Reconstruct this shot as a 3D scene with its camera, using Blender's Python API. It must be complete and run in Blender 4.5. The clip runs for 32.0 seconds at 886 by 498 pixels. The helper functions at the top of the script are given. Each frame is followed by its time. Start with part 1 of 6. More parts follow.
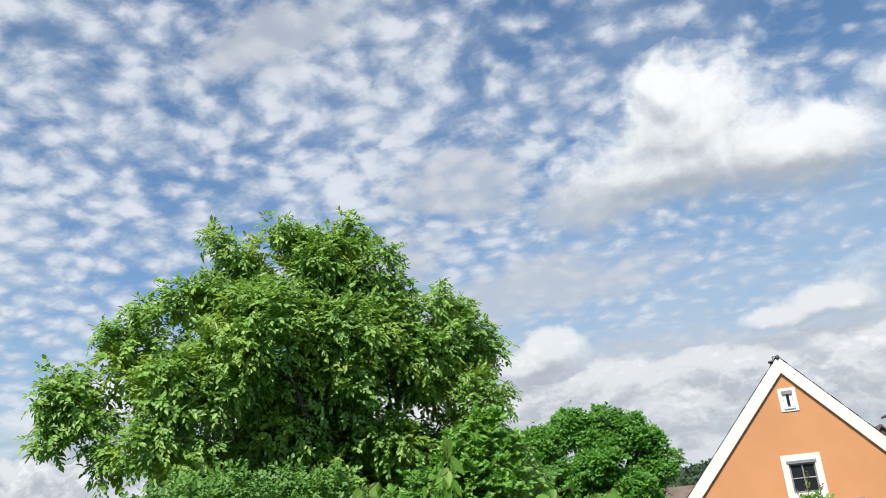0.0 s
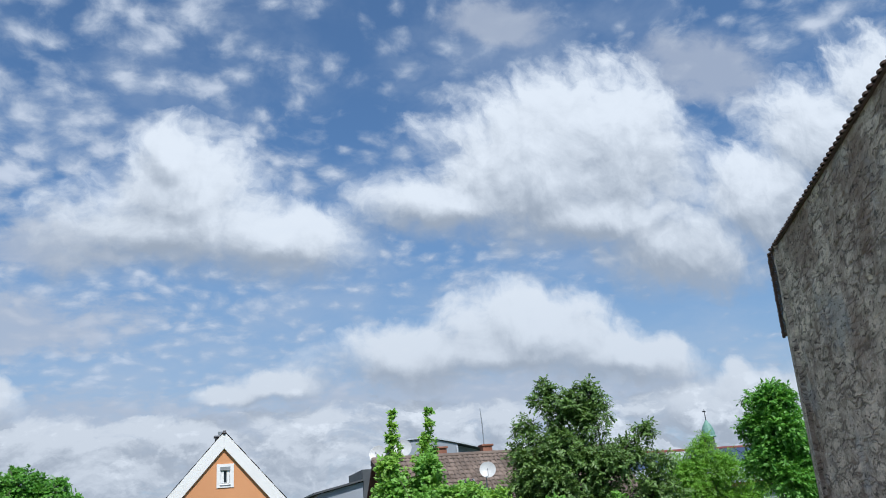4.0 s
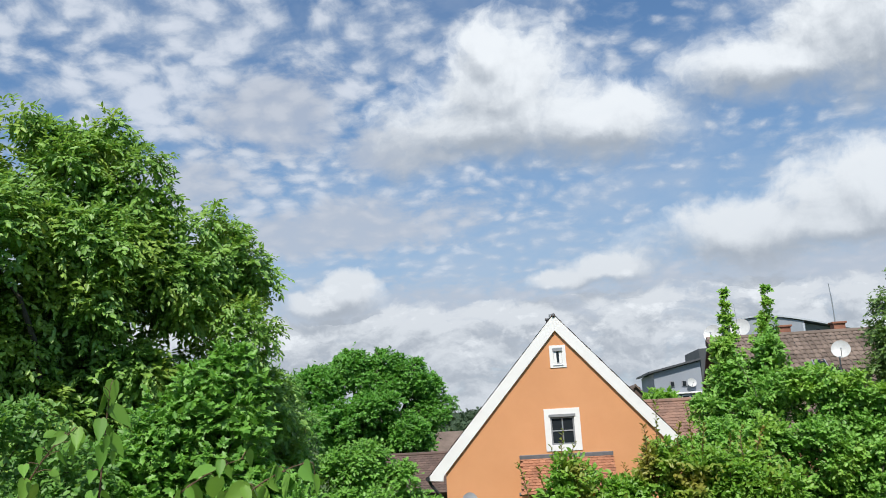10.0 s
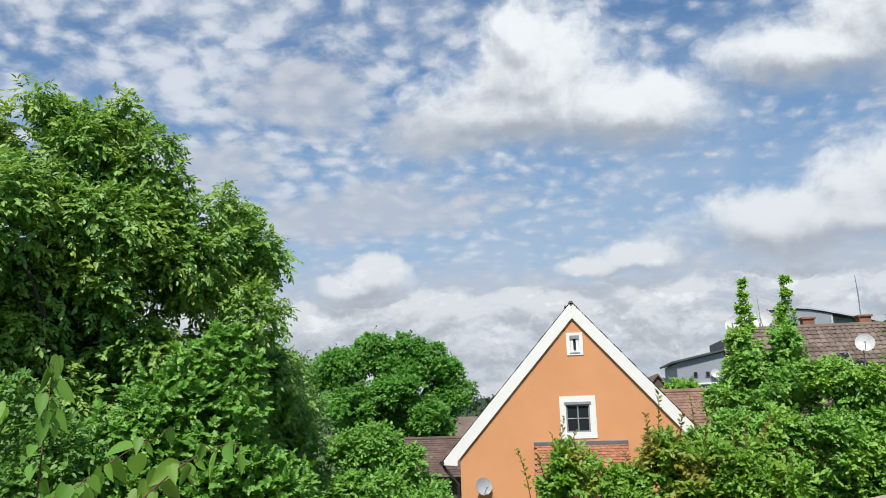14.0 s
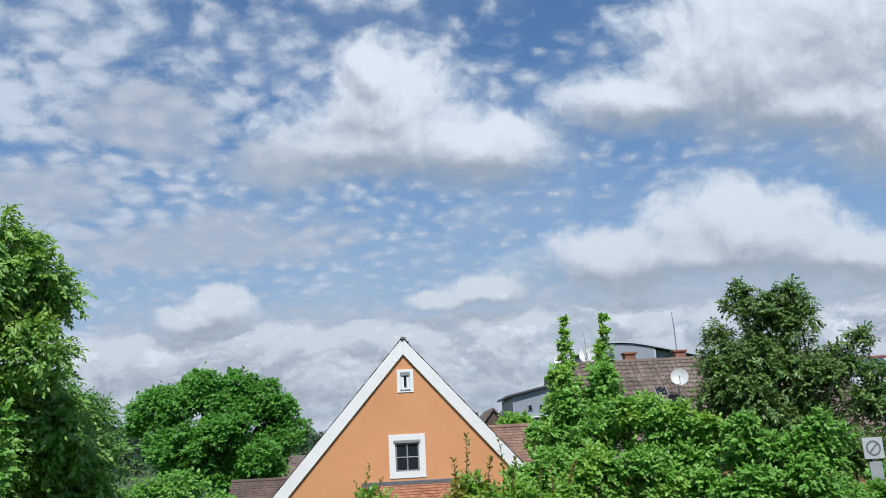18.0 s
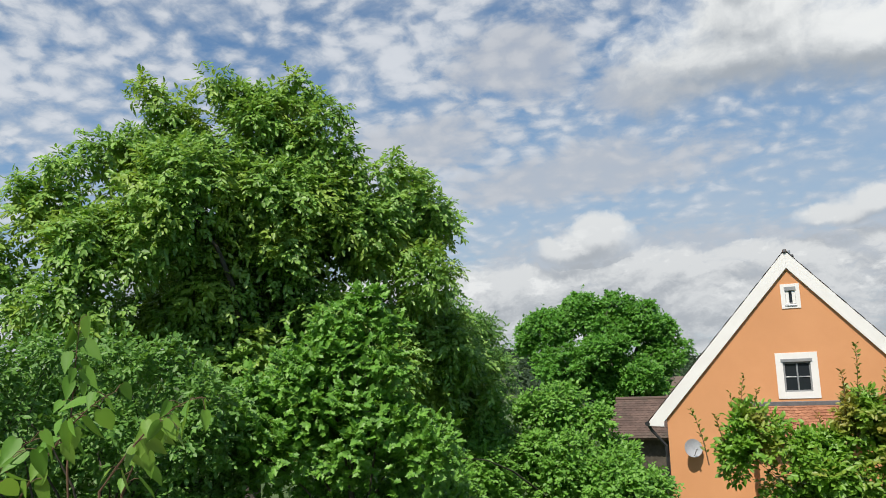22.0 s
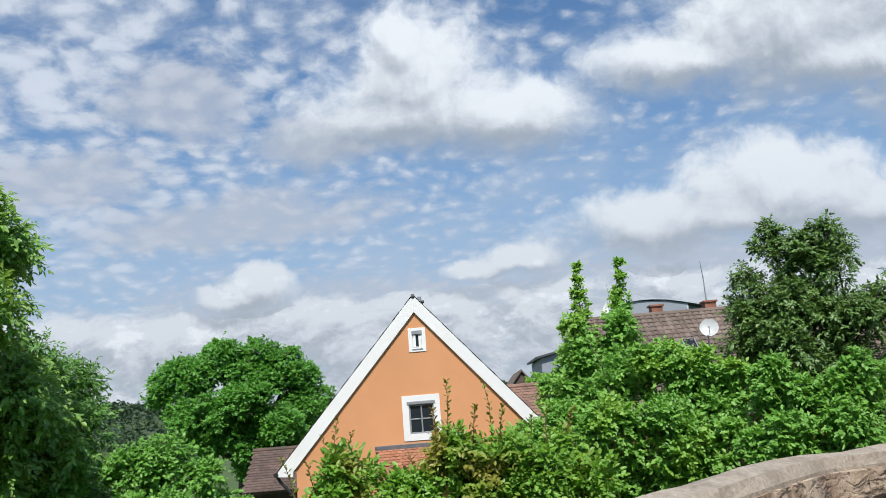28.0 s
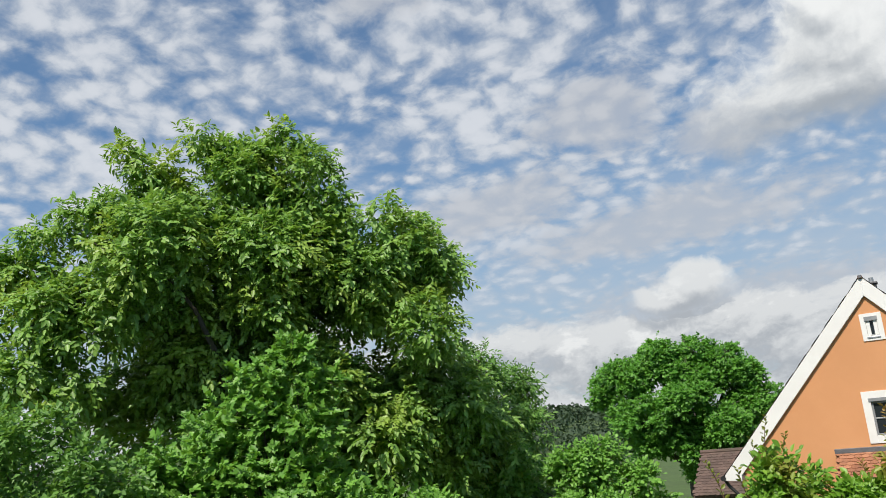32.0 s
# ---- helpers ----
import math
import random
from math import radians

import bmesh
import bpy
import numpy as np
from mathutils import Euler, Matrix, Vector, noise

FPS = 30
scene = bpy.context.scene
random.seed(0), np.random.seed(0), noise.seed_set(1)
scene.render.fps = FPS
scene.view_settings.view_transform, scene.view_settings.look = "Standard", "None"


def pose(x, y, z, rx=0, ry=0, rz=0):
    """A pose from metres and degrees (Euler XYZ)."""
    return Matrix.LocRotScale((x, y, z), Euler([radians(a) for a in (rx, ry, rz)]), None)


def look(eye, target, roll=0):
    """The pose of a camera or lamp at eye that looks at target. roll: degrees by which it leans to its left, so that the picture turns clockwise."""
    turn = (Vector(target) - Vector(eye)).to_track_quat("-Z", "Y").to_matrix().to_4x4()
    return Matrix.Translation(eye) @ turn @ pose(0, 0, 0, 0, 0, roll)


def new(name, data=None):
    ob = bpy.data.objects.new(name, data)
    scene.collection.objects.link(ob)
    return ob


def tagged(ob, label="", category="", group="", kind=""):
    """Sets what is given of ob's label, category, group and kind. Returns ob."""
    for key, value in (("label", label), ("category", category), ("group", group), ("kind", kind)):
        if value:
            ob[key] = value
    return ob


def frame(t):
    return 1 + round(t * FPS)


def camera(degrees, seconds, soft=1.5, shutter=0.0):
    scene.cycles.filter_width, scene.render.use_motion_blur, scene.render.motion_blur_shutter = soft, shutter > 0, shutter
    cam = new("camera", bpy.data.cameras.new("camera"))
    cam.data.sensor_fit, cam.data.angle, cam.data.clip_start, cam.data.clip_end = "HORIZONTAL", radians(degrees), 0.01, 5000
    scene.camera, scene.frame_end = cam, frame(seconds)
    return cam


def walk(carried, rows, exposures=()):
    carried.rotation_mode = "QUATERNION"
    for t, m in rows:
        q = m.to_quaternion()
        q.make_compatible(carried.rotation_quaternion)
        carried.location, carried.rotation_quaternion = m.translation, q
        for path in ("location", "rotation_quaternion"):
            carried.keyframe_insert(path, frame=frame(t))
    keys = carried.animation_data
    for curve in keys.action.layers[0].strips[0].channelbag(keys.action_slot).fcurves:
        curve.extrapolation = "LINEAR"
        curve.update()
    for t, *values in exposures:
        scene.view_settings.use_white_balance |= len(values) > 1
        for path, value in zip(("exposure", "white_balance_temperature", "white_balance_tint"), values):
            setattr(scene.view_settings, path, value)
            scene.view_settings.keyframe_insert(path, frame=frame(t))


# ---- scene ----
cam = camera(57.6, 32.0, soft=0.95)

# seconds, eye, target, roll
PATH = [
    (0, (-0.773, -3.336, 0.065), (-1.423, -1.546, 0.677), -5.8),
    (0.5, (-0.883, -3.176, 0.061), (-1.428, -1.35, 0.667), -6.5),
    (1, (-0.995, -3.026, 0.057), (-1.328, -1.174, 0.734), -6.6),
    (1.5, (-1.109, -2.887, 0.054), (-1.255, -1.033, 0.791), -5.7),
    (2, (-1.174, -2.801, 0.049), (-1.185, -0.954, 0.817), -5.2),
    (2.5, (-1.139, -2.81, 0.047), (-1.031, -0.965, 0.811), -5.7),
    (3, (-1.054, -2.854, 0.047), (-0.828, -1.009, 0.787), -5.2),
    (3.5, (-0.977, -2.871, 0.047), (-0.575, -1.045, 0.756), -5.2),
    (4, (-0.919, -2.847, 0.049), (-0.334, -1.052, 0.709), -5.0),
    (4.5, (-0.858, -2.793, 0.056), (-0.131, -1.029, 0.654), -5.3),
    (6.5, (-0.476, -2.54, 0.147), (0.297, -0.75, 0.59), -5.9),
    (7, (-0.344, -2.429, 0.17), (0.309, -0.59, 0.607), -4.4),
    (7.5, (-0.307, -2.317, 0.191), (0.267, -0.445, 0.595), -3.3),
    (8, (-0.334, -2.223, 0.21), (0.15, -0.33, 0.637), -4.1),
    (8.5, (-0.424, -2.173, 0.198), (-0.095, -0.247, 0.626), -4.7),
    (9, (-0.542, -2.162, 0.181), (-0.387, -0.212, 0.6), -4.1),
    (9.5, (-0.613, -2.215, 0.168), (-0.642, -0.262, 0.598), -3.5),
    (10, (-0.661, -2.301, 0.157), (-0.867, -0.36, 0.593), -3.1),
    (10.5, (-0.688, -2.392, 0.146), (-1.048, -0.479, 0.603), -3.0),
    (11, (-0.697, -2.463, 0.136), (-1.169, -0.58, 0.618), -2.5),
    (11.5, (-0.687, -2.501, 0.126), (-1.207, -0.633, 0.615), -2.5),
    (12, (-0.659, -2.51, 0.118), (-1.169, -0.638, 0.605), -1.9),
    (12.5, (-0.611, -2.49, 0.11), (-1.058, -0.6, 0.585), -1.8),
    (13, (-0.539, -2.431, 0.106), (-0.898, -0.511, 0.534), -2.1),
    (13.5, (-0.441, -2.332, 0.116), (-0.747, -0.394, 0.504), -2.0),
    (15.5, (0.011, -1.803, 0.24), (-0.146, 0.128, 0.739), -1.4),
    (16, (0.095, -1.691, 0.268), (0.069, 0.246, 0.767), -2.6),
    (16.5, (0.14, -1.63, 0.288), (0.192, 0.306, 0.788), -3.2),
    (17, (0.159, -1.65, 0.302), (0.239, 0.287, 0.794), -3.0),
    (17.5, (0.167, -1.681, 0.301), (0.259, 0.259, 0.779), -2.9),
    (18, (0.19, -1.696, 0.281), (0.285, 0.246, 0.748), -3.1),
    (18.5, (0.196, -1.748, 0.257), (0.257, 0.197, 0.719), -3.0),
    (19, (0.184, -1.806, 0.244), (0.17, 0.145, 0.685), -2.7),
    (19.5, (0.164, -1.88, 0.229), (-0.016, 0.073, 0.62), -2.7),
    (20, (0.126, -1.907, 0.201), (-0.248, 0.023, 0.571), -3.3),
    (20.5, (0.175, -1.856, 0.142), (-0.308, 0.048, 0.517), -3.3),
    (21, (0.258, -1.818, 0.108), (-0.348, 0.058, 0.445), -2.9),
    (21.5, (0.344, -1.724, 0.091), (-0.404, 0.102, 0.42), -1.8),
    (22, (0.398, -1.64, 0.089), (-0.407, 0.161, 0.417), -2.0),
    (22.5, (0.409, -1.526, 0.08), (-0.399, 0.267, 0.439), -2.4),
    (23, (0.413, -1.443, 0.072), (-0.415, 0.335, 0.464), -3.0),
    (23.5, (0.486, -1.371, 0.066), (-0.451, 0.354, 0.451), -3.3),
    (24, (0.536, -1.21, 0.078), (-0.45, 0.487, 0.465), -2.6),
    (24.5, (0.631, -1.054, 0.097), (-0.12, 0.745, 0.541), -2.6),
    (25, (0.718, -0.934, 0.116), (0.234, 0.951, 0.573), -3.7),
    (25.5, (0.771, -0.867, 0.121), (0.42, 1.05, 0.569), -4.3),
    (27.5, (0.984, -0.56, 0.028), (0.837, 1.402, 0.388), -4.5),
    (28, (0.94, -0.388, 0.002), (0.945, 1.571, 0.402), -4.7),
    (28.5, (0.786, -0.303, 0.005), (0.754, 1.656, 0.41), -4.3),
    (29, (0.624, -0.271, 0.014), (0.303, 1.667, 0.391), -2.8),
    (29.5, (0.494, -0.23, 0.029), (0.059, 1.689, 0.387), -3.1),
    (30, (0.406, -0.154, 0.037), (-0.08, 1.76, 0.354), -3.6),
    (30.5, (0.451, -0.072, 0.026), (-0.127, 1.821, 0.313), -4.7),
    (31, (0.625, -0.009, 0.012), (-0.099, 1.826, 0.341), -5.1),
    (31.5, (0.883, 0.024, -0.004), (0.029, 1.782, 0.42), -4.1),
    (32, (1.18, 0.042, -0.02), (0.2, 1.716, 0.468), -4.8),
]
# seconds, stops, white balance
TONE = [(0, 0.18, 6720, 10), (1, 0.18, 6700, 10), (2, 0.04, 6120, 10), (3, -0.02, 6130, 10), (4, -0.08, 6050, 10), (7, -0.02, 6150, 10), (8, 0.0, 6200, 10), (9, 0.03, 6400, 10), (12, 0.08, 6620, 10), (13, 0.08, 6750, 10),
        (16, -0.05, 6150, 10), (18, -0.13, 6100, 10), (20, -0.08, 6300, 10), (22, 0.0, 6900, 10), (24, 0.0, 7050, 10), (25, 0.0, 6900, 10), (28, 0.02, 6350, 10), (29, 0.03, 6450, 10), (31, 0.03, 6800, 10), (32, 0.02, 6900, 10)]
walk(cam, [(t, look(e, g, r)) for t, e, g, r in PATH], exposures=TONE)

# ---------- sun and sky ----------
SUN_DIR = Vector((0.02, -0.80, 1.03)).normalized()
sun_data = bpy.data.lights.new("sun", "SUN")
sun_data.energy, sun_data.angle, sun_data.color = 5.0, radians(0.6), (1.0, 0.95, 0.87)
sun = new("sun", sun_data)
sun.matrix_world = look(SUN_DIR * 50, (0, 0, 0))


class Nodes:
    """Short hand for wiring a node tree."""

    def __init__(self, tree):
        self.tree = tree
        tree.nodes.clear()

    def add(self, kind, **values):
        node = self.tree.nodes.new(kind)
        for key, value in values.items():
            setattr(node, key, value)
        return node

    def put(self, socket, value):
        if isinstance(value, bpy.types.NodeSocket):
            self.tree.links.new(value, socket)
        else:
            socket.default_value = value

    def math(self, op, a, b=0.0, c=0.0, clamp=False):
        node = self.add("ShaderNodeMath", operation=op, use_clamp=clamp)
        for socket, value in zip(node.inputs, (a, b, c)):
            self.put(socket, value)
        return node.outputs[0]

    def vec(self, op, a, b=(0, 0, 0)):
        node = self.add("ShaderNodeVectorMath", operation=op)
        self.put(node.inputs[0], a)
        self.put(node.inputs[1], b)
        return node.outputs["Value"] if op in ("LENGTH", "DOT_PRODUCT", "DISTANCE") else node.outputs[0]

    def xyz(self, x, y, z=0.0):
        node = self.add("ShaderNodeCombineXYZ")
        for socket, value in zip(node.inputs, (x, y, z)):
            self.put(socket, value)
        return node.outputs[0]

    def noise(self, at, scale, detail=4.0, rough=0.55, distort=0.0, colour=False):
        node = self.add("ShaderNodeTexNoise")
        if at is not None:
            self.put(node.inputs["Vector"], at)
        for key, value in (("Scale", scale), ("Detail", detail), ("Roughness", rough), ("Distortion", distort)):
            self.put(node.inputs[key], value)
        return node.outputs["Color" if colour else "Fac"]

    def smooth(self, value, low, high):
        node = self.add("ShaderNodeMapRange", interpolation_type="SMOOTHSTEP")
        self.put(node.inputs["Value"], value)
        self.put(node.inputs["From Min"], low)
        self.put(node.inputs["From Max"], high)
        return node.outputs["Result"]

    def mix(self, fac, a, b, blend="MIX"):
        node = self.add("ShaderNodeMix", data_type="RGBA", blend_type=blend)
        self.put(node.inputs[0], fac)
        self.put(node.inputs[6], a if isinstance(a, bpy.types.NodeSocket) else (*a, 1)[:4])
        self.put(node.inputs[7], b if isinstance(b, bpy.types.NodeSocket) else (*b, 1)[:4])
        return node.outputs[2]


# Heaped clouds: (azimuth tangent, height tangent, half width, half height)
HEAPS = [
    (-0.03, 0.385, 0.15, 0.080), (0.10, 0.372, 0.13, 0.065), (-0.02, 0.44, 0.085, 0.085), (-0.03, 0.485, 0.04, 0.055),
    (0.34, 0.43, 0.12, 0.055), (0.48, 0.475, 0.18, 0.150), (0.62, 0.520, 0.16, 0.165), (0.70, 0.370, 0.17, 0.080), (0.88, 0.450, 0.15, 0.105),
    (1.05, 0.560, 0.16, 0.140), (1.22, 0.660, 0.16, 0.150), (0.58, 0.420, 0.22, 0.060),
    (0.27, 0.213, 0.11, 0.055), (0.45, 0.235, 0.14, 0.072), (0.40, 0.212, 0.24, 0.040), (0.58, 0.202, 0.12, 0.050),
    (0.10, 0.180, 0.048, 0.026), (0.05, 0.170, 0.05, 0.018), (-0.235, 0.170, 0.032, 0.027), (-0.26, 0.158, 0.06, 0.018),
    (0.66, 0.130, 0.07, 0.050), (0.79, 0.135, 0.09, 0.055), (0.95, 0.150, 0.12, 0.055), (-0.95, 0.180, 0.20, 0.050),
]
# thin grey sheets among the fleece, in the same measures
SHEETS = [(-0.335, 0.425, 0.105, 0.070), (-0.170, 0.365, 0.070, 0.045), (-0.62, 0.760, 0.16, 0.070), (-0.52, 0.330, 0.16, 0.050), (-0.26, 0.260, 0.20, 0.045), (0.82, 0.700, 0.13, 0.080), (0.45, 0.150, 0.50, 0.050), (0.45, 0.745, 0.085, 0.045), (-0.15, 0.120, 0.50, 0.055)]


def patches(n, at, heaps):
    """Flat-bottomed ovals: how deep a place lies inside them, and how high up."""
    total, weight, height = -1.0, 0.001, 0.0
    for cu, cv, ru, rv in heaps:
        axis = n.add("ShaderNodeSeparateXYZ")
        n.put(axis.inputs[0], n.vec("MULTIPLY", n.vec("SUBTRACT", at, (cu, cv, 0)), (0.86 / ru, 0.86 / rv, 0)))
        side, rise = axis.outputs[0], axis.outputs[1]
        round_rise = n.math("MAXIMUM", rise, n.math("MULTIPLY", rise, -1.3))
        depth = n.math("SUBTRACT", 1.0, n.vec("LENGTH", n.xyz(side, round_rise)))
        total = n.math("SMOOTH_MAX", total, depth, 0.20)
        share = n.math("MAXIMUM", n.math("ADD", depth, 0.25), 0.0)
        weight = n.math("ADD", weight, share)
        height = n.math("MULTIPLY_ADD", share, rise, height)
    return total, n.math("DIVIDE", height, weight)


def build_field():
    tree = bpy.data.node_groups.new("heap_field", "ShaderNodeTree")
    tree.interface.new_socket("At", in_out="INPUT", socket_type="NodeSocketVector")
    tree.interface.new_socket("Field", in_out="OUTPUT", socket_type="NodeSocketFloat")
    tree.interface.new_socket("Height", in_out="OUTPUT", socket_type="NodeSocketFloat")
    n = Nodes(tree)
    inp, out = n.add("NodeGroupInput"), n.add("NodeGroupOutput")
    at = inp.outputs[0]
    bend = n.vec("SUBTRACT", n.noise(at, 7.0, 3.0, 0.5, colour=True), (0.5, 0.5, 0.5))
    at2 = n.vec("ADD", at, n.vec("MULTIPLY", bend, (0.11, 0.08, 0.0)))
    curl = n.vec("SUBTRACT", n.noise(at, 30.0, 4.0, 0.6, colour=True), (0.5, 0.5, 0.5))
    at2 = n.vec("ADD", at2, n.vec("MULTIPLY", curl, (0.030, 0.024, 0.0)))
    total, height = patches(n, at2, HEAPS)
    # low bank of small heaps above the horizon
    v = n.add("ShaderNodeSeparateXYZ")
    n.put(v.inputs[0], at)
    low = n.math("MULTIPLY", n.smooth(v.outputs[1], -0.02, 0.03), n.math("SUBTRACT", 1.0, n.smooth(v.outputs[1], 0.125, 0.225)))
    heaps = n.noise(n.vec("MULTIPLY", at2, (1.0, 2.4, 1.0)), 12.0, 6.0, 0.6)
    bank = n.math("MULTIPLY_ADD", n.math("SUBTRACT", heaps, 0.30), 3.4, n.math("MULTIPLY", n.math("SUBTRACT", low, 1.0), 2.5))
    total = n.math("MAXIMUM", total, bank)
    puffs = n.math("ADD", n.math("MULTIPLY", n.noise(at2, 11.0, 8.0, 0.56), 0.85), n.math("MULTIPLY", n.noise(at2, 34.0, 6.0, 0.6), 0.42))
    puffs = n.math("SUBTRACT", puffs, 0.635)
    total = n.math("MULTIPLY_ADD", n.math("MINIMUM", n.math("ADD", total, 0.10), 0.0), 2.2, total)
    n.put(out.inputs[0], n.math("MULTIPLY_ADD", puffs, 1.05, total))
    n.put(out.inputs[1], height)
    return tree


def build_world():
    world = bpy.data.worlds.new("world")
    scene.world = world
    world.use_nodes = True
    n = Nodes(world.node_tree)
    sky = n.add("ShaderNodeTexSky", sky_type="NISHITA")
    sky.sun_disc = False
    sky.sun_elevation = math.asin(SUN_DIR.z)
    sky.sun_rotation = math.atan2(SUN_DIR.x, SUN_DIR.y)
    sky.air_density, sky.dust_density, sky.ozone_density = 1.0, 0.6, 2.5
    way = n.add("ShaderNodeTexCoord").outputs["Generated"]
    split = n.add("ShaderNodeSeparateXYZ")
    n.put(split.inputs[0], way)
    x, y, z = split.outputs
    ahead = n.math("MAXIMUM", y, 0.08)
    u, v = n.math("DIVIDE", x, ahead), n.math("DIVIDE", z, ahead)
    at = n.xyz(u, v)
    # fleecy layer high up
    deep = n.math("ADD", n.math("MAXIMUM", z, 0.0), 0.30)
    flat = n.xyz(n.math("DIVIDE", x, deep), n.math("DIVIDE", y, deep))
    swirl = n.vec("SUBTRACT", n.noise(flat, 5.0, 4.0, 0.55, colour=True), (0.5, 0.5, 0.5))
    wavy = n.vec("ADD", flat, n.vec("MULTIPLY", swirl, (0.085, 0.085, 0)))
    cover, middle = n.noise(flat, 2.2, 4.0, 0.55), n.noise(wavy, 7.0, 3.0, 0.5)
    cells = n.add("ShaderNodeTexVoronoi", feature="SMOOTH_F1", voronoi_dimensions="2D")
    n.put(cells.inputs["Vector"], wavy)
    cells.inputs["Scale"].default_value = 19.0
    cells.inputs["Smoothness"].default_value = 0.45
    grain = n.noise(wavy, 23.0, 6.0, 0.58)
    fleece = n.math("ADD", n.math("MULTIPLY", grain, 0.82), n.math("MULTIPLY", n.math("SUBTRACT", 0.47, cells.outputs["Distance"]), 0.48))
    fleece = n.math("ADD", fleece, n.math("MULTIPLY", n.math("SUBTRACT", middle, 0.5), 0.55))
    fleece = n.math("ADD", fleece, n.math("MULTIPLY", n.math("SUBTRACT", cover, 0.5), 0.60))
    lean = n.math("MULTIPLY", n.math("MULTIPLY", u, -0.30), n.smooth(v, 0.1, 0.4))
    lean = n.math("MINIMUM", n.math("SUBTRACT", n.math("MAXIMUM", lean, -0.15), 0.02), 0.085)
    amount = n.math("ADD", fleece, lean)
    fleecy = n.math("MULTIPLY", n.smooth(amount, 0.27, 0.72), 0.86)
    calm = n.math("MULTIPLY", n.math("SUBTRACT", 1.0, n.smooth(v, 0.14, 0.42)), 0.55)
    fleecy = n.math("MULTIPLY_ADD", calm, n.math("SUBTRACT", 0.44, fleecy), fleecy)
    sheet_at = n.vec("ADD", at, n.vec("MULTIPLY", n.vec("SUBTRACT", n.noise(at, 8.0, 5.0, 0.6, colour=True), (0.5, 0.5, 0.5)), (0.12, 0.09, 0)))
    sheet = n.smooth(n.math("ADD", patches(n, sheet_at, SHEETS)[0], n.math("MULTIPLY", n.math("SUBTRACT", grain, 0.5), 0.9)), -0.15, 0.55)
    veil = n.math("MULTIPLY_ADD", n.smooth(n.noise(wavy, 3.4, 6.0, 0.6), 0.40, 0.72), 0.30, 0.04)
    # heaped clouds, brighter towards the sun
    field = build_field()
    here, there = n.add("ShaderNodeGroup", node_tree=field), n.add("ShaderNodeGroup", node_tree=field)
    n.put(here.inputs[0], at)
    n.put(there.inputs[0], n.vec("ADD", at, (0.010, 0.026, 0)))
    rise = here.outputs[1]
    soft = n.math("MULTIPLY_ADD", n.smooth(rise, 0.7, -0.3), 0.40, 0.36)
    heap = n.math("MULTIPLY", n.smooth(here.outputs[0], -0.15, n.math("SUBTRACT", soft, 0.06)), 0.96)
    relief = n.math("SUBTRACT", here.outputs[0], there.outputs[0])
    lit = n.smooth(n.math("MULTIPLY_ADD", rise, 0.85, n.math("MULTIPLY", relief, 1.35)), -0.72, 0.85)
    lit = n.math("MULTIPLY", lit, n.math("MULTIPLY_ADD", n.smooth(v, 0.05, 0.50), 0.34, 0.66))
    heads = n.smooth(n.noise(n.vec("MULTIPLY", at, (1.0, 1.7, 1.0)), 21.0, 6.0, 0.58), 0.53, 0.66)
    heads = n.math("MULTIPLY", heads, n.math("SUBTRACT", 1.0, n.smooth(v, 0.12, 0.22)))
    lit = n.math("MULTIPLY_ADD", heads, 0.40, lit, clamp=True)
    heap_colour = n.mix(lit, (0.375, 0.425, 0.49), (0.86, 0.905, 0.945))
    fleece_colour = n.mix(n.smooth(amount, 0.40, 0.85), (0.49, 0.56, 0.66), (0.70, 0.75, 0.83))
    blue = n.mix(1.0, sky.outputs[0], (0.082, 0.111, 0.127), "MULTIPLY")
    blue = n.mix(n.math("MULTIPLY", n.math("SUBTRACT", 1.0, n.smooth(v, 0.05, 0.55)), 0.55), blue, (0.30, 0.42, 0.55))
    colour = n.mix(veil, blue, (0.50, 0.57, 0.67))
    colour = n.mix(fleecy, colour, fleece_colour)
    colour = n.mix(n.math("MULTIPLY", sheet, 0.70), colour, (0.485, 0.53, 0.61))
    colour = n.mix(heap, colour, heap_colour)
    haze = n.math("SUBTRACT", 1.0, n.smooth(v, -0.02, 0.30))
    colour = n.mix(n.math("MULTIPLY", haze, 0.34), colour, (0.52, 0.56, 0.63))
    back = n.add("ShaderNodeBackground")
    n.put(back.inputs[0], colour)
    back.inputs[1].default_value = 1.0
    out = n.add("ShaderNodeOutputWorld")
    n.put(out.inputs[0], back.outputs[0])


build_world()


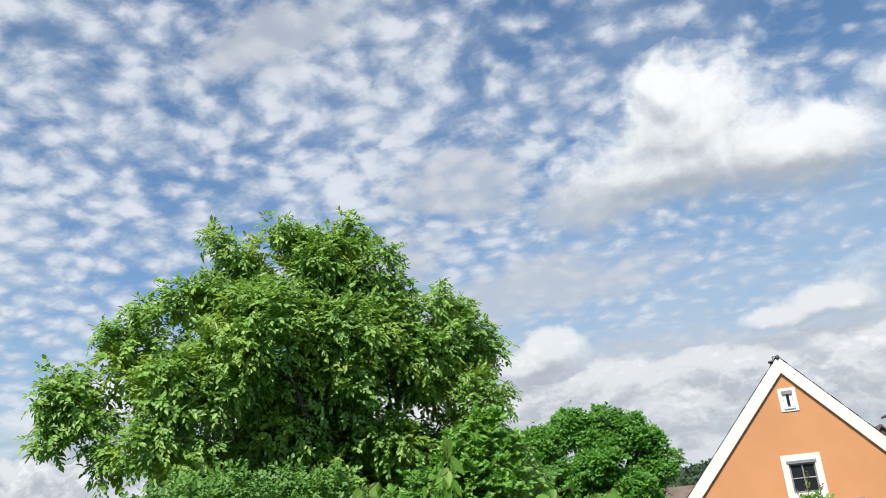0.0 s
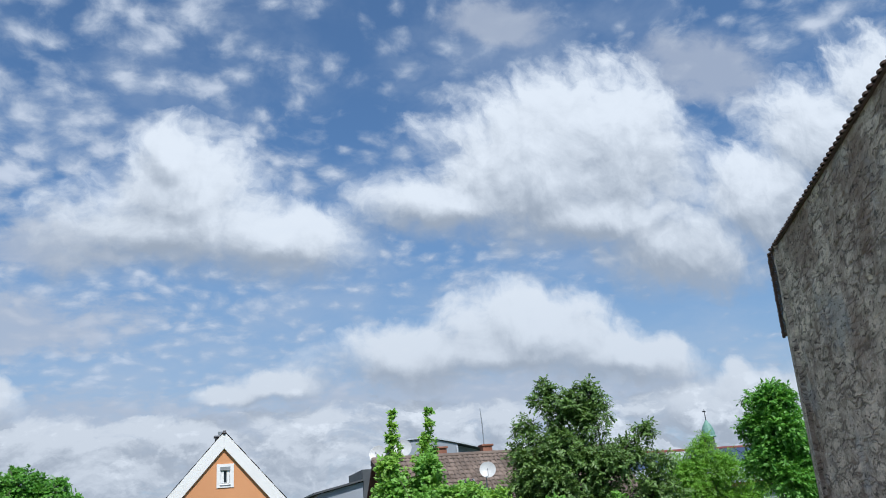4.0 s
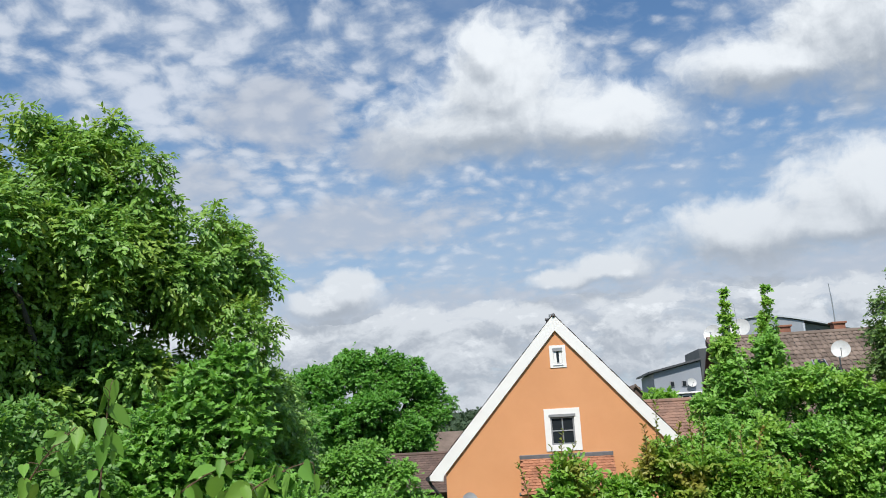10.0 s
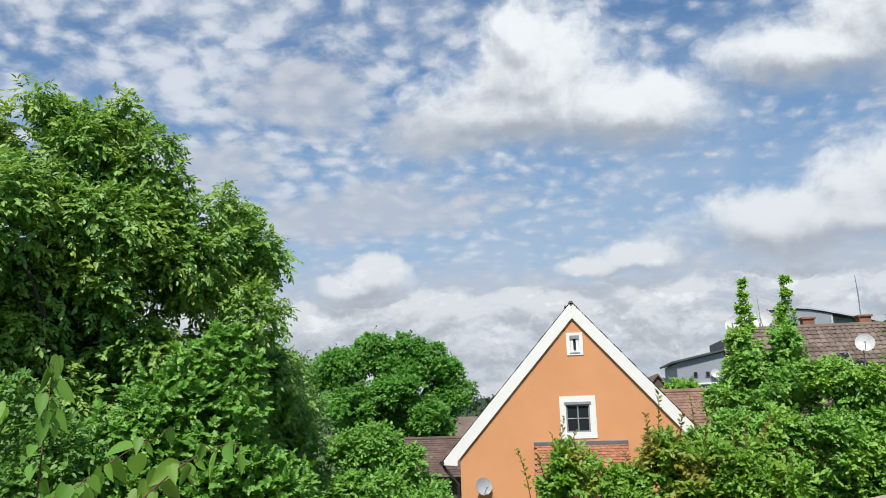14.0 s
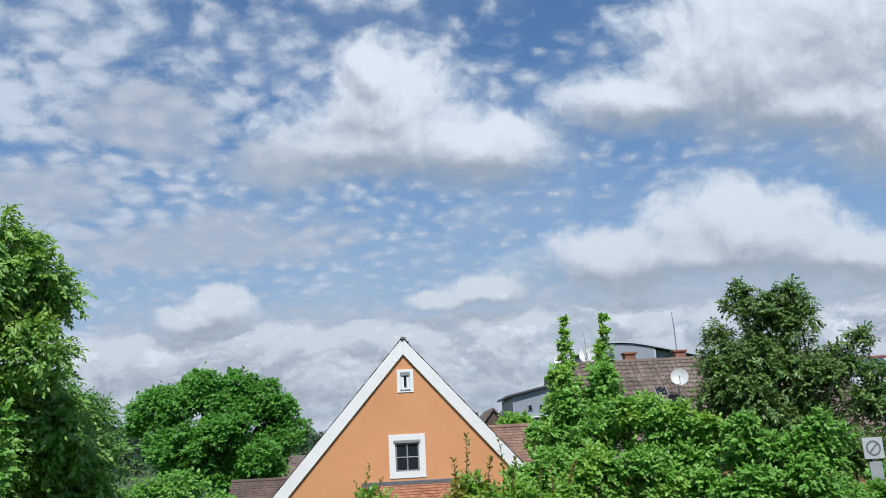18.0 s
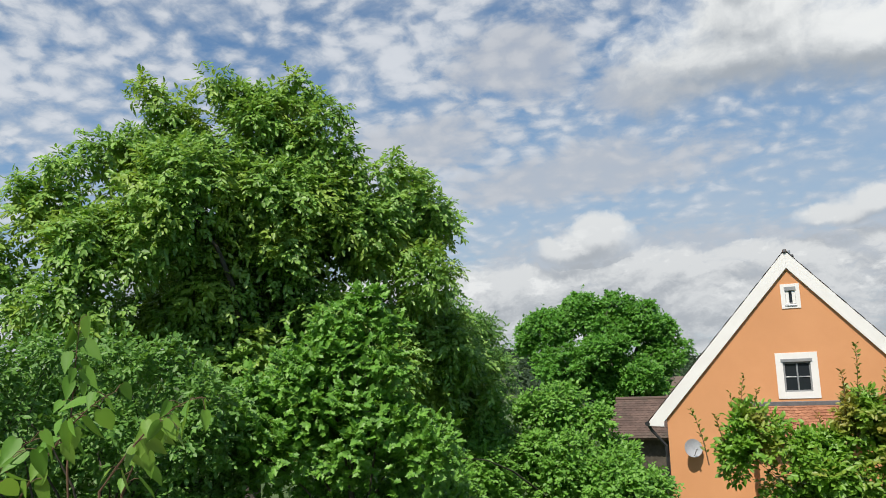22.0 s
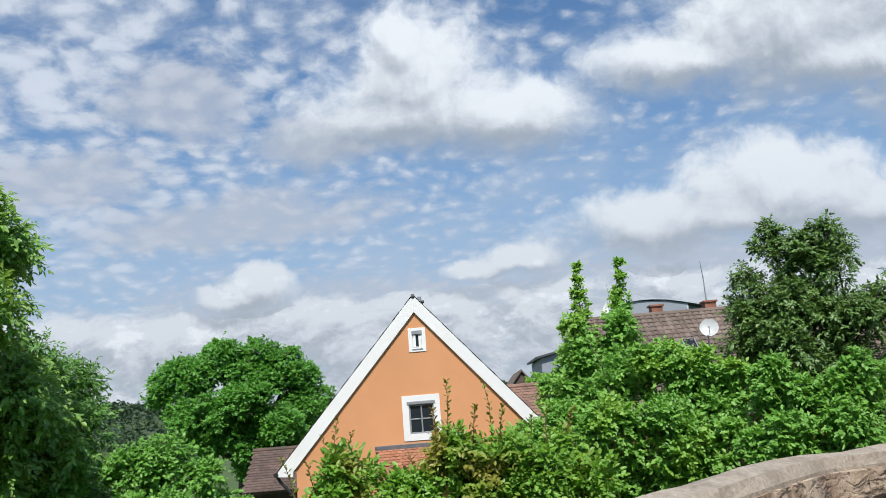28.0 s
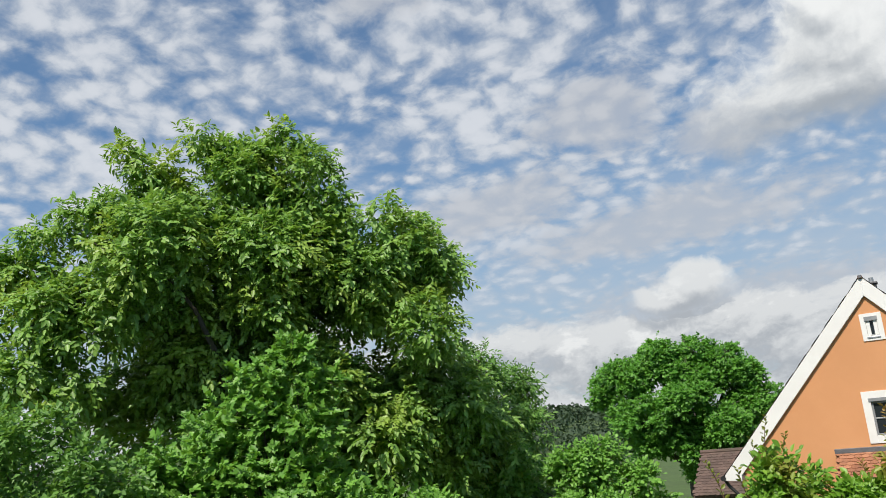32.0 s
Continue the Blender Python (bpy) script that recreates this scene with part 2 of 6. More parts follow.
# ---------- materials ----------
def surface(name, dark, light, rough=0.8, scale=3.0, fine=40.0, bump=0.2, stain=None, stain_amount=0.3, metal=0.0, islands=0.0, distance=0.01, pieces=0.0, speckle=0.35):
    """Paint, plaster, stone and the like: two scales of tone, a stain and fine relief."""
    mat = bpy.data.materials.new(name)
    mat.use_nodes = True
    n = Nodes(mat.node_tree)
    at = n.add("ShaderNodeTexCoord").outputs["Object"]
    broad, grain = n.noise(at, scale, 5.0, 0.6), n.noise(at, fine, 4.0, 0.6)
    tone = n.math("ADD", n.math("MULTIPLY", n.smooth(broad, 0.25, 0.75), 1.0 - speckle), n.math("MULTIPLY", n.smooth(grain, 0.5 - 0.5 / (1 + 2 * speckle), 0.5 + 0.5 / (1 + 2 * speckle)), speckle))
    if islands:
        island = n.add("ShaderNodeNewGeometry").outputs["Random Per Island"]
        tone = n.math("MULTIPLY_ADD", n.math("SUBTRACT", island, 0.5), islands, tone, clamp=True)
    if pieces:
        piece = n.add("ShaderNodeObjectInfo").outputs["Random"]
        tone = n.math("MULTIPLY_ADD", n.math("SUBTRACT", piece, 0.5), pieces, tone, clamp=True)
    colour = n.mix(tone, dark, light)
    if stain:
        spot = n.smooth(n.noise(at, scale * 0.6, 6.0, 0.65, 0.4), 0.5, 0.72)
        colour = n.mix(n.math("MULTIPLY", spot, stain_amount), colour, stain)
    body = n.add("ShaderNodeBsdfPrincipled")
    n.put(body.inputs["Base Color"], colour)
    n.put(body.inputs["Roughness"], n.math("MULTIPLY_ADD", grain, 0.15, rough - 0.07))
    body.inputs["Metallic"].default_value = metal
    if bump:
        b = n.add("ShaderNodeBump")
        b.inputs["Strength"].default_value, b.inputs["Distance"].default_value = bump, distance
        n.put(b.inputs["Height"], n.math("MULTIPLY_ADD", grain, 0.5, broad))
        n.put(body.inputs["Normal"], b.outputs[0])
    n.put(n.add("ShaderNodeOutputMaterial").inputs[0], body.outputs[0])
    return mat


def leafage(name, dark, light, glow=0.35, rough=0.45, young=None, young_amount=0.25):
    """Leaves: each its own tone, with light passing through."""
    mat = bpy.data.materials.new(name)
    mat.use_nodes = True
    n = Nodes(mat.node_tree)
    geo = n.add("ShaderNodeNewGeometry")
    at = n.add("ShaderNodeTexCoord").outputs["Object"]
    each = geo.outputs["Random Per Island"]
    tone = n.math("ADD", n.math("MULTIPLY", each, 0.6), n.math("MULTIPLY", n.noise(at, 1.1, 3.0), 0.4))
    colour = n.mix(tone, dark, light)
    if young:
        fresh = n.smooth(n.noise(at, 0.9, 2.0), 0.5, 0.62)
        colour = n.mix(n.math("MULTIPLY", fresh, young_amount), colour, young)
    body = n.add("ShaderNodeBsdfPrincipled")
    n.put(body.inputs["Base Color"], colour)
    body.inputs["Roughness"].default_value = rough
    body.inputs["Specular IOR Level"].default_value = 0.5
    through_light = n.add("ShaderNodeBsdfTranslucent")
    n.put(through_light.inputs[0], n.mix(1.0, colour, (1.45, 1.32, 0.85), "MULTIPLY"))
    both = n.add("ShaderNodeMixShader")
    both.inputs[0].default_value = glow
    n.put(both.inputs[1], body.outputs[0])
    n.put(both.inputs[2], through_light.outputs[0])
    n.put(n.add("ShaderNodeOutputMaterial").inputs[0], both.outputs[0])
    return mat


def glass(name, tint=(0.02, 0.025, 0.03)):
    mat = bpy.data.materials.new(name)
    mat.use_nodes = True
    n = Nodes(mat.node_tree)
    body = n.add("ShaderNodeBsdfPrincipled")
    body.inputs["Base Color"].default_value = (*tint, 1)
    body.inputs["Roughness"].default_value = 0.06
    body.inputs["IOR"].default_value = 1.45
    body.inputs["Specular IOR Level"].default_value = 0.3
    n.put(n.add("ShaderNodeOutputMaterial").inputs[0], body.outputs[0])
    return mat


M_ORANGE = surface("orange_render", (0.575, 0.267, 0.120), (0.645, 0.312, 0.147), 0.9, 0.7, 60, 0.25, (0.55, 0.26, 0.12), 0.35)
M_WHITE = surface("white_paint", (0.71, 0.70, 0.685), (0.78, 0.78, 0.765), 0.6, 1.5, 50, 0.1, (0.6, 0.58, 0.53), 0.25)
M_GREYTRIM = surface("grey_frame_paint", (0.20, 0.21, 0.22), (0.29, 0.30, 0.31), 0.5, 6, 60, 0.1)
M_LEAD = surface("lead_flashing", (0.11, 0.11, 0.12), (0.18, 0.18, 0.19), 0.55, 5, 40, 0.3, metal=0.3)
M_BLACK = surface("black_painted_metal", (0.015, 0.015, 0.017), (0.03, 0.03, 0.032), 0.45, 6, 50, 0.1)
M_TILE_RED = surface("red_clay_tile", (0.24, 0.095, 0.05), (0.42, 0.19, 0.105), 0.85, 2.5, 40, 0.4, (0.12, 0.08, 0.06), 0.4, islands=0.7)
M_TILE_BROWN = surface("brown_clay_tile", (0.105, 0.078, 0.062), (0.225, 0.170, 0.138), 0.85, 1.5, 30, 0.4, (0.07, 0.06, 0.055), 0.4, islands=0.6)
M_TILE_DULL = surface("dull_red_tile", (0.17, 0.10, 0.075), (0.29, 0.175, 0.13), 0.88, 2.0, 30, 0.4, (0.10, 0.075, 0.06), 0.5, islands=0.6)
M_TILE_OLD = surface("weathered_roof_tile", (0.075, 0.05, 0.042), (0.15, 0.10, 0.082), 0.9, 1.2, 20, 0.5, (0.05, 0.055, 0.04), 0.5, islands=0.6)
M_GREY = surface("grey_cladding", (0.225, 0.25, 0.29), (0.29, 0.315, 0.355), 0.65, 0.5, 20, 0.1)
M_GREYDARK = surface("dark_roof_sheet", (0.05, 0.055, 0.06), (0.09, 0.095, 0.10), 0.5, 1.0, 20, 0.1)
M_METALLIGHT = surface("pale_roof_edge", (0.42, 0.45, 0.48), (0.55, 0.57, 0.60), 0.45, 1.0, 20, 0.1, metal=0.3)
M_BRICK = surface("red_brick", (0.19, 0.08, 0.05), (0.32, 0.14, 0.09), 0.9, 3, 30, 0.4)
M_REDTRIM = surface("dark_red_timber", (0.13, 0.03, 0.025), (0.20, 0.05, 0.04), 0.7, 2, 20, 0.2)
M_COPPER = surface("green_copper", (0.10, 0.23, 0.18), (0.20, 0.36, 0.29), 0.6, 4, 20, 0.2, (0.05, 0.08, 0.07), 0.4)
M_SOLAR = glass("solar_panel_glass", (0.05, 0.07, 0.12))
M_GLASS = glass("window_glass")
M_DISH = surface("pale_dish_paint", (0.46, 0.47, 0.47), (0.60, 0.61, 0.60), 0.45, 5, 30, 0.05, (0.4, 0.38, 0.34), 0.4)
M_DISHGREY = surface("grey_dish_paint", (0.30, 0.32, 0.35), (0.38, 0.40, 0.43), 0.7, 5, 30, 0.05)
M_STEEL = surface("galvanised_steel", (0.30, 0.31, 0.32), (0.42, 0.43, 0.44), 0.4, 6, 40, 0.05, metal=0.6)
M_SIGNGREY = surface("weathered_sign_back", (0.30, 0.32, 0.34), (0.40, 0.42, 0.44), 0.5, 4, 30, 0.05, metal=0.2)
M_SIGNWHITE = surface("sign_white", (0.40, 0.42, 0.44), (0.50, 0.52, 0.54), 0.4, 4, 30, 0.03)
M_SIGNINK = surface("sign_grey_ink", (0.13, 0.14, 0.16), (0.19, 0.20, 0.22), 0.45, 4, 30, 0.03)
M_REDSIGN = surface("faded_red_sign", (0.40, 0.27, 0.25), (0.48, 0.34, 0.31), 0.5, 4, 30, 0.03)
M_ROAD = surface("asphalt", (0.19, 0.185, 0.18), (0.27, 0.262, 0.25), 0.92, 0.6, 90, 0.5, (0.14, 0.14, 0.14), 0.4)
M_GRASS = surface("rough_grass", (0.035, 0.065, 0.014), (0.075, 0.13, 0.028), 0.95, 0.35, 12, 0.6, (0.11, 0.10, 0.05), 0.35, distance=0.05)
M_EARTH = surface("bare_brown_earth", (0.20, 0.11, 0.055), (0.30, 0.18, 0.09), 0.95, 1.2, 20, 0.6)
M_BARK = surface("tree_bark", (0.045, 0.038, 0.03), (0.11, 0.095, 0.075), 0.95, 4, 30, 0.9, distance=0.02)
M_TWIG = surface("brown_twig", (0.09, 0.055, 0.03), (0.16, 0.10, 0.055), 0.85, 8, 40, 0.3)
M_CARWHITE = surface("white_car_paint", (0.66, 0.67, 0.68), (0.72, 0.73, 0.74), 0.22, 2, 20, 0.0)
M_CARDARK = surface("dark_car_paint", (0.02, 0.025, 0.03), (0.035, 0.04, 0.045), 0.2, 2, 20, 0.0)
M_RUBBER = surface("tyre_rubber", (0.012, 0.012, 0.012), (0.02, 0.02, 0.02), 0.85, 8, 40, 0.2)
M_WALLGREY = surface("grey_render", (0.22, 0.235, 0.26), (0.29, 0.305, 0.335), 0.85, 0.6, 30, 0.2)
M_WALLPALE = surface("pale_render", (0.62, 0.62, 0.60), (0.70, 0.70, 0.68), 0.85, 0.6, 30, 0.2)


def rubble(name, dark, light):
    """Weathered rubble masonry: broken grain at three scales, pits, rusty and grey stains."""
    mat = bpy.data.materials.new(name)
    mat.use_nodes = True
    n = Nodes(mat.node_tree)
    at = n.add("ShaderNodeNewGeometry").outputs["Position"]
    warp = n.vec("ADD", at, n.vec("MULTIPLY", n.noise(at, 5.0, 3.0, colour=True), (0.16, 0.16, 0.16)))
    warp = n.vec("MULTIPLY", warp, (0.34, 0.34, 1.0))
    stones = n.add("ShaderNodeTexVoronoi", feature="F1")
    n.put(stones.inputs["Vector"], n.vec("MULTIPLY", warp, (1.0, 1.0, 1.35)))
    stones.inputs["Scale"].default_value = 8.0
    edges = n.add("ShaderNodeTexVoronoi", feature="DISTANCE_TO_EDGE")
    n.put(edges.inputs["Vector"], n.vec("MULTIPLY", warp, (1.0, 1.0, 1.35)))
    edges.inputs["Scale"].default_value = 8.0
    broken = n.smooth(n.noise(warp, 6.0, 5.0, 0.65), 0.40, 0.60)
    joint = n.math("MULTIPLY", n.smooth(edges.outputs["Distance"], 0.16, 0.01), broken)
    mid, fine = n.noise(warp, 9.0, 6.0, 0.68), n.noise(at, 46.0, 4.0, 0.6)
    split = n.add("ShaderNodeSeparateColor")
    n.put(split.inputs[0], stones.outputs["Color"])
    each = n.math("FRACT", n.math("ADD", n.add("ShaderNodeNewGeometry").outputs["Random Per Island"], n.add("ShaderNodeObjectInfo").outputs["Random"]))
    tone = n.math("ADD", n.math("MULTIPLY", n.smooth(mid, 0.34, 0.66), 0.46), n.math("MULTIPLY", n.smooth(fine, 0.3, 0.7), 0.26))
    broad = n.smooth(n.noise(n.vec("ADD", at, (5.0, 11.0, 2.0)), 0.8, 4.0, 0.6), 0.35, 0.65)
    tone = n.math("MULTIPLY_ADD", split.outputs[0], 0.20, tone)
    tone = n.math("MULTIPLY_ADD", each, 0.16, tone)
    tone = n.math("MULTIPLY", tone, n.math("MULTIPLY_ADD", broad, 0.42, 0.72), clamp=True)
    colour = n.mix(n.math("MULTIPLY", joint, 0.70), n.mix(tone, dark, light), (0.10, 0.078, 0.062))
    rust = n.smooth(n.noise(n.vec("MULTIPLY", at, (1.0, 1.0, 0.40)), 1.3, 6.0, 0.68), 0.46, 0.62)
    colour = n.mix(n.math("MULTIPLY", rust, 0.62), colour, (0.165, 0.10, 0.070))
    cool = n.smooth(n.noise(n.vec("ADD", at, (31.0, 7.0, 3.0)), 0.9, 4.0, 0.6), 0.54, 0.68)
    colour = n.mix(n.math("MULTIPLY", cool, 0.45), colour, (0.36, 0.385, 0.40))
    pit = n.smooth(n.noise(warp, 22.0, 5.0, 0.70), 0.55, 0.63)
    colour = n.mix(n.math("MULTIPLY", pit, 0.72), colour, (0.055, 0.042, 0.034))
    body = n.add("ShaderNodeBsdfPrincipled")
    n.put(body.inputs["Base Color"], colour)
    body.inputs["Roughness"].default_value = 0.95
    b = n.add("ShaderNodeBump")
    b.inputs["Strength"].default_value, b.inputs["Distance"].default_value = 0.9, 0.022
    high = n.math("SUBTRACT", n.math("MULTIPLY_ADD", fine, 0.25, mid), n.math("ADD", n.math("MULTIPLY", joint, 0.8), n.math("MULTIPLY", pit, 0.45)))
    n.put(b.inputs["Height"], high)
    n.put(body.inputs["Normal"], b.outputs[0])
    n.put(n.add("ShaderNodeOutputMaterial").inputs[0], body.outputs[0])
    return mat


M_CAP = surface("parapet_capping", (0.22, 0.185, 0.15), (0.45, 0.395, 0.33), 0.93, 3.0, 20, 1.0, (0.13, 0.10, 0.075), 0.55, distance=0.035, speckle=0.5)
M_SAND = rubble("parapet_sandstone", (0.25, 0.185, 0.13), (0.70, 0.56, 0.43))
M_STONE = rubble("rubble_stone", (0.20, 0.152, 0.115), (0.86, 0.735, 0.60))
M_MORTAR = rubble("old_lime_mortar", (0.20, 0.152, 0.115), (0.86, 0.735, 0.60))
L_WALNUT = leafage("walnut_leaves", (0.080, 0.185, 0.032), (0.305, 0.530, 0.110), 0.32, 0.45, (0.36, 0.48, 0.08), 0.5)
L_OAK = leafage("oak_leaves", (0.040, 0.165, 0.018), (0.170, 0.420, 0.052), 0.30, 0.5)
L_BUSH = leafage("maple_bush_leaves", (0.070, 0.212, 0.026), (0.240, 0.490, 0.080), 0.30, 0.5)
L_SHRUB = leafage("shrub_leaves", (0.060, 0.175, 0.030), (0.195, 0.390, 0.080), 0.32, 0.5)
L_HEDGE = leafage("hedge_leaves", (0.092, 0.250, 0.034), (0.270, 0.520, 0.098), 0.30, 0.5, (0.33, 0.50, 0.07), 0.4)
L_DARK = leafage("dark_tree_leaves", (0.035, 0.090, 0.018), (0.200, 0.340, 0.085), 0.25, 0.45)
L_LIGHT = leafage("pale_tree_leaves", (0.110, 0.280, 0.026), (0.250, 0.480, 0.060), 0.38, 0.5)
L_NEAR = leafage("large_leaves", (0.075, 0.210, 0.024), (0.215, 0.440, 0.065), 0.35, 0.55, (0.24, 0.22, 0.05), 0.2)
L_BEECH = leafage("young_beech_leaves", (0.085, 0.225, 0.022), (0.250, 0.470, 0.060), 0.34, 0.45, (0.40, 0.25, 0.07), 0.55)
L_SHOOT = leafage("reddish_beech_shoots", (0.110, 0.170, 0.025), (0.300, 0.330, 0.060), 0.35, 0.45, (0.36, 0.17, 0.06), 0.65)
# box hedge: the tree shade over it is put into these very dark greens
L_BOX_SHADED = leafage("shaded_box_leaves", (0.012, 0.035, 0.008), (0.045, 0.095, 0.022), 0.2, 0.5)
L_FAR = leafage("far_woodland", (0.030, 0.060, 0.030), (0.055, 0.095, 0.045), 0.2, 0.7)


# ---------- building helpers ----------
def part(name, shape, material, parent=None, label=""):
    """Link a bmesh or a mesh as one object, under a thing or part if one is given."""
    if isinstance(shape, bmesh.types.BMesh):
        bmesh.ops.recalc_face_normals(shape, faces=shape.faces[:])
        data = bpy.data.meshes.new(name)
        shape.to_mesh(data)
        shape.free()
    else:
        data = shape
    if not data.materials:
        data.materials.append(material)
    ob = new(name, data)
    if parent is not None:
        ob.parent = parent
    if label:
        ob["label"] = label
    return ob


def thing(name, label, category, at=(0, 0, 0), group="", kind=""):
    ob = new(name)
    ob.empty_display_size = 0.2
    ob.location = at
    return tagged(ob, label, category, group, kind)


def hexa(bm, low, high, shift=(0, 0, 0)):
    """Eight-cornered block from two rings of four corners."""
    a = [bm.verts.new(Vector(p) + Vector(shift)) for p in low]
    b = [bm.verts.new(Vector(p) + Vector(shift)) for p in high]
    bm.faces.new(a[::-1])
    bm.faces.new(b)
    for i in range(4):
        j = (i + 1) % 4
        bm.faces.new((a[i], a[j], b[j], b[i]))
    return a + b


def box(bm, x0, x1, y0, y1, z0, z1, soft=0.0):
    made = hexa(bm, [(x0, y0, z0), (x1, y0, z0), (x1, y1, z0), (x0, y1, z0)], [(x0, y0, z1), (x1, y0, z1), (x1, y1, z1), (x0, y1, z1)])
    if soft:
        edges = {e for v in made for e in v.link_edges}
        bmesh.ops.bevel(bm, geom=list(edges), offset=soft, segments=2, affect="EDGES", profile=0.5)
    return made


def boxed(x0, x1, y0, y1, z0, z1, soft=0.0):
    bm = bmesh.new()
    box(bm, x0, x1, y0, y1, z0, z1, soft)
    return bm


def prism(outline, y0, y1, soft=0.0):
    """An outline in x and z, drawn out along y."""
    bm = bmesh.new()
    a = [bm.verts.new((x, y0, z)) for x, z in outline]
    b = [bm.verts.new((x, y1, z)) for x, z in outline]
    bm.faces.new(a)
    bm.faces.new(b[::-1])
    for i in range(len(a)):
        j = (i + 1) % len(a)
        bm.faces.new((a[j], a[i], b[i], b[j]))
    if soft:
        bmesh.ops.bevel(bm, geom=bm.edges[:], offset=soft, segments=1, affect="EDGES")
    return bm


def tube(bm, points, radii, sides=8):
    """A tapered, bent round bar along points."""
    rings = []
    for i, p in enumerate(points):
        p = Vector(p)
        ahead = Vector(points[min(i + 1, len(points) - 1)]) - Vector(points[max(i - 1, 0)])
        turn = ahead.to_track_quat("Z", "Y").to_matrix()
        rings.append([bm.verts.new(p + turn @ Vector((math.cos(a) * radii[i], math.sin(a) * radii[i], 0))) for a in (2 * math.pi * k / sides for k in range(sides))])
    for one, two in zip(rings, rings[1:]):
        for k in range(sides):
            bm.faces.new((one[k], one[(k + 1) % sides], two[(k + 1) % sides], two[k]))
    bm.faces.new(rings[0][::-1])
    bm.faces.new(rings[-1])
    return bm


def rod(points, radii, sides=8):
    return tube(bmesh.new(), points, radii, sides)


def dome(bm, centre, axis, radius, depth, rings=5, sides=18, thick=0.015):
    """A shallow bowl that opens along axis."""
    turn = Vector(axis).to_track_quat("Z", "Y").to_matrix()
    def at(r, a, back):
        return Vector(centre) + turn @ Vector((math.cos(a) * r, math.sin(a) * r, depth * (r / radius) ** 2 - depth - back))
    layers = []
    for back in (0, thick):
        grid = [[bm.verts.new(at(radius * i / rings, 2 * math.pi * k / sides, back)) for k in range(sides)] for i in range(1, rings + 1)]
        mid = bm.verts.new(at(0, 0, back))
        for k in range(sides):
            bm.faces.new((mid, grid[0][k], grid[0][(k + 1) % sides]))
            for i in range(rings - 1):
                bm.faces.new((grid[i][k], grid[i + 1][k], grid[i + 1][(k + 1) % sides], grid[i][(k + 1) % sides]))
        layers.append(grid[-1])
    for k in range(sides):
        bm.faces.new((layers[0][k], layers[1][k], layers[1][(k + 1) % sides], layers[0][(k + 1) % sides]))
    return bm


LANCE = (np.array([(0, 0, 0), (0.3, 0.5, 0.10), (0.68, 0.40, 0.08), (1, 0, -0.06), (0.68, -0.40, 0.08), (0.3, -0.5, 0.10)]), ((0, 1, 2, 3), (0, 3, 4, 5)))
LOBED = (np.array([(0, 0, 0), (0.12, 0.24, 0.03), (0.10, 0.50, 0.06), (0.40, 0.30, 0.05), (0.56, 0.52, 0.08), (0.70, 0.24, 0.03), (1, 0, -0.06),
                   (0.70, -0.24, 0.03), (0.56, -0.52, 0.08), (0.40, -0.30, 0.05), (0.10, -0.50, 0.06), (0.12, -0.24, 0.03)]), ((0, 1, 2, 3, 4, 5, 6), (0, 6, 7, 8, 9, 10, 11)))
BROAD = (np.array([(0, 0, 0), (0.14, 0.34, 0.06), (0.40, 0.50, 0.09), (0.72, 0.36, 0.06), (1, 0, -0.10), (0.72, -0.36, 0.06), (0.40, -0.50, 0.09), (0.14, -0.34, 0.06)]), ((0, 1, 2, 3, 4), (0, 4, 5, 6, 7)))

DIAMOND = (np.array([(0, 0, 0), (0.45, 0.5, 0.09), (1, 0, -0.06), (0.45, -0.5, 0.09)]), ((0, 1, 2), (0, 2, 3)))
HEART = (np.array([(0, 0, 0), (-0.06, 0.20, 0.02), (0.04, 0.42, 0.05), (0.28, 0.50, 0.07), (0.58, 0.36, 0.05), (0.84, 0.13, 0.0), (1, 0, -0.06),
                   (0.84, -0.13, 0.0), (0.58, -0.36, 0.05), (0.28, -0.50, 0.07), (0.04, -0.42, 0.05), (-0.06, -0.20, 0.02), (0.35, 0, -0.02), (0.7, 0, -0.03)]),
         ((0, 1, 2, 3, 12), (12, 3, 4, 13), (13, 4, 5, 6), (0, 12, 9, 10, 11), (12, 13, 8, 9), (13, 6, 7, 8)))


def unit(a):
    return a / np.maximum(np.linalg.norm(a, axis=-1, keepdims=True), 1e-9)


def leaves(name, at, along, normal, length, width, shape=LANCE):
    """One mesh of many leaves, each from a shape laid along its own direction."""
    outline, faces = shape
    along = unit(along)
    side = unit(np.cross(normal, along))
    up = np.cross(along, side)
    length, width = np.asarray(length)[:, None, None], np.asarray(width)[:, None, None]
    verts = at[:, None] + outline[None, :, :1] * length * along[:, None] + outline[None, :, 1:2] * width * side[:, None] + outline[None, :, 2:] * length * up[:, None]
    count, size = len(at), len(outline)
    loops = np.concatenate([np.array(f) for f in faces])
    index = (np.arange(count)[:, None] * size + loops[None]).ravel()
    totals = np.tile([len(f) for f in faces], count)
    data = bpy.data.meshes.new(name)
    data.vertices.add(count * size)
    data.vertices.foreach_set("co", verts.astype(np.float32).ravel())
    data.loops.add(len(index))
    data.loops.foreach_set("vertex_index", index.astype(np.int32))
    data.polygons.add(len(totals))
    data.polygons.foreach_set("loop_start", np.concatenate([[0], np.cumsum(totals)[:-1]]).astype(np.int32))
    data.polygons.foreach_set("loop_total", totals.astype(np.int32))
    data.update(calc_edges=True)
    data.validate()
    return data


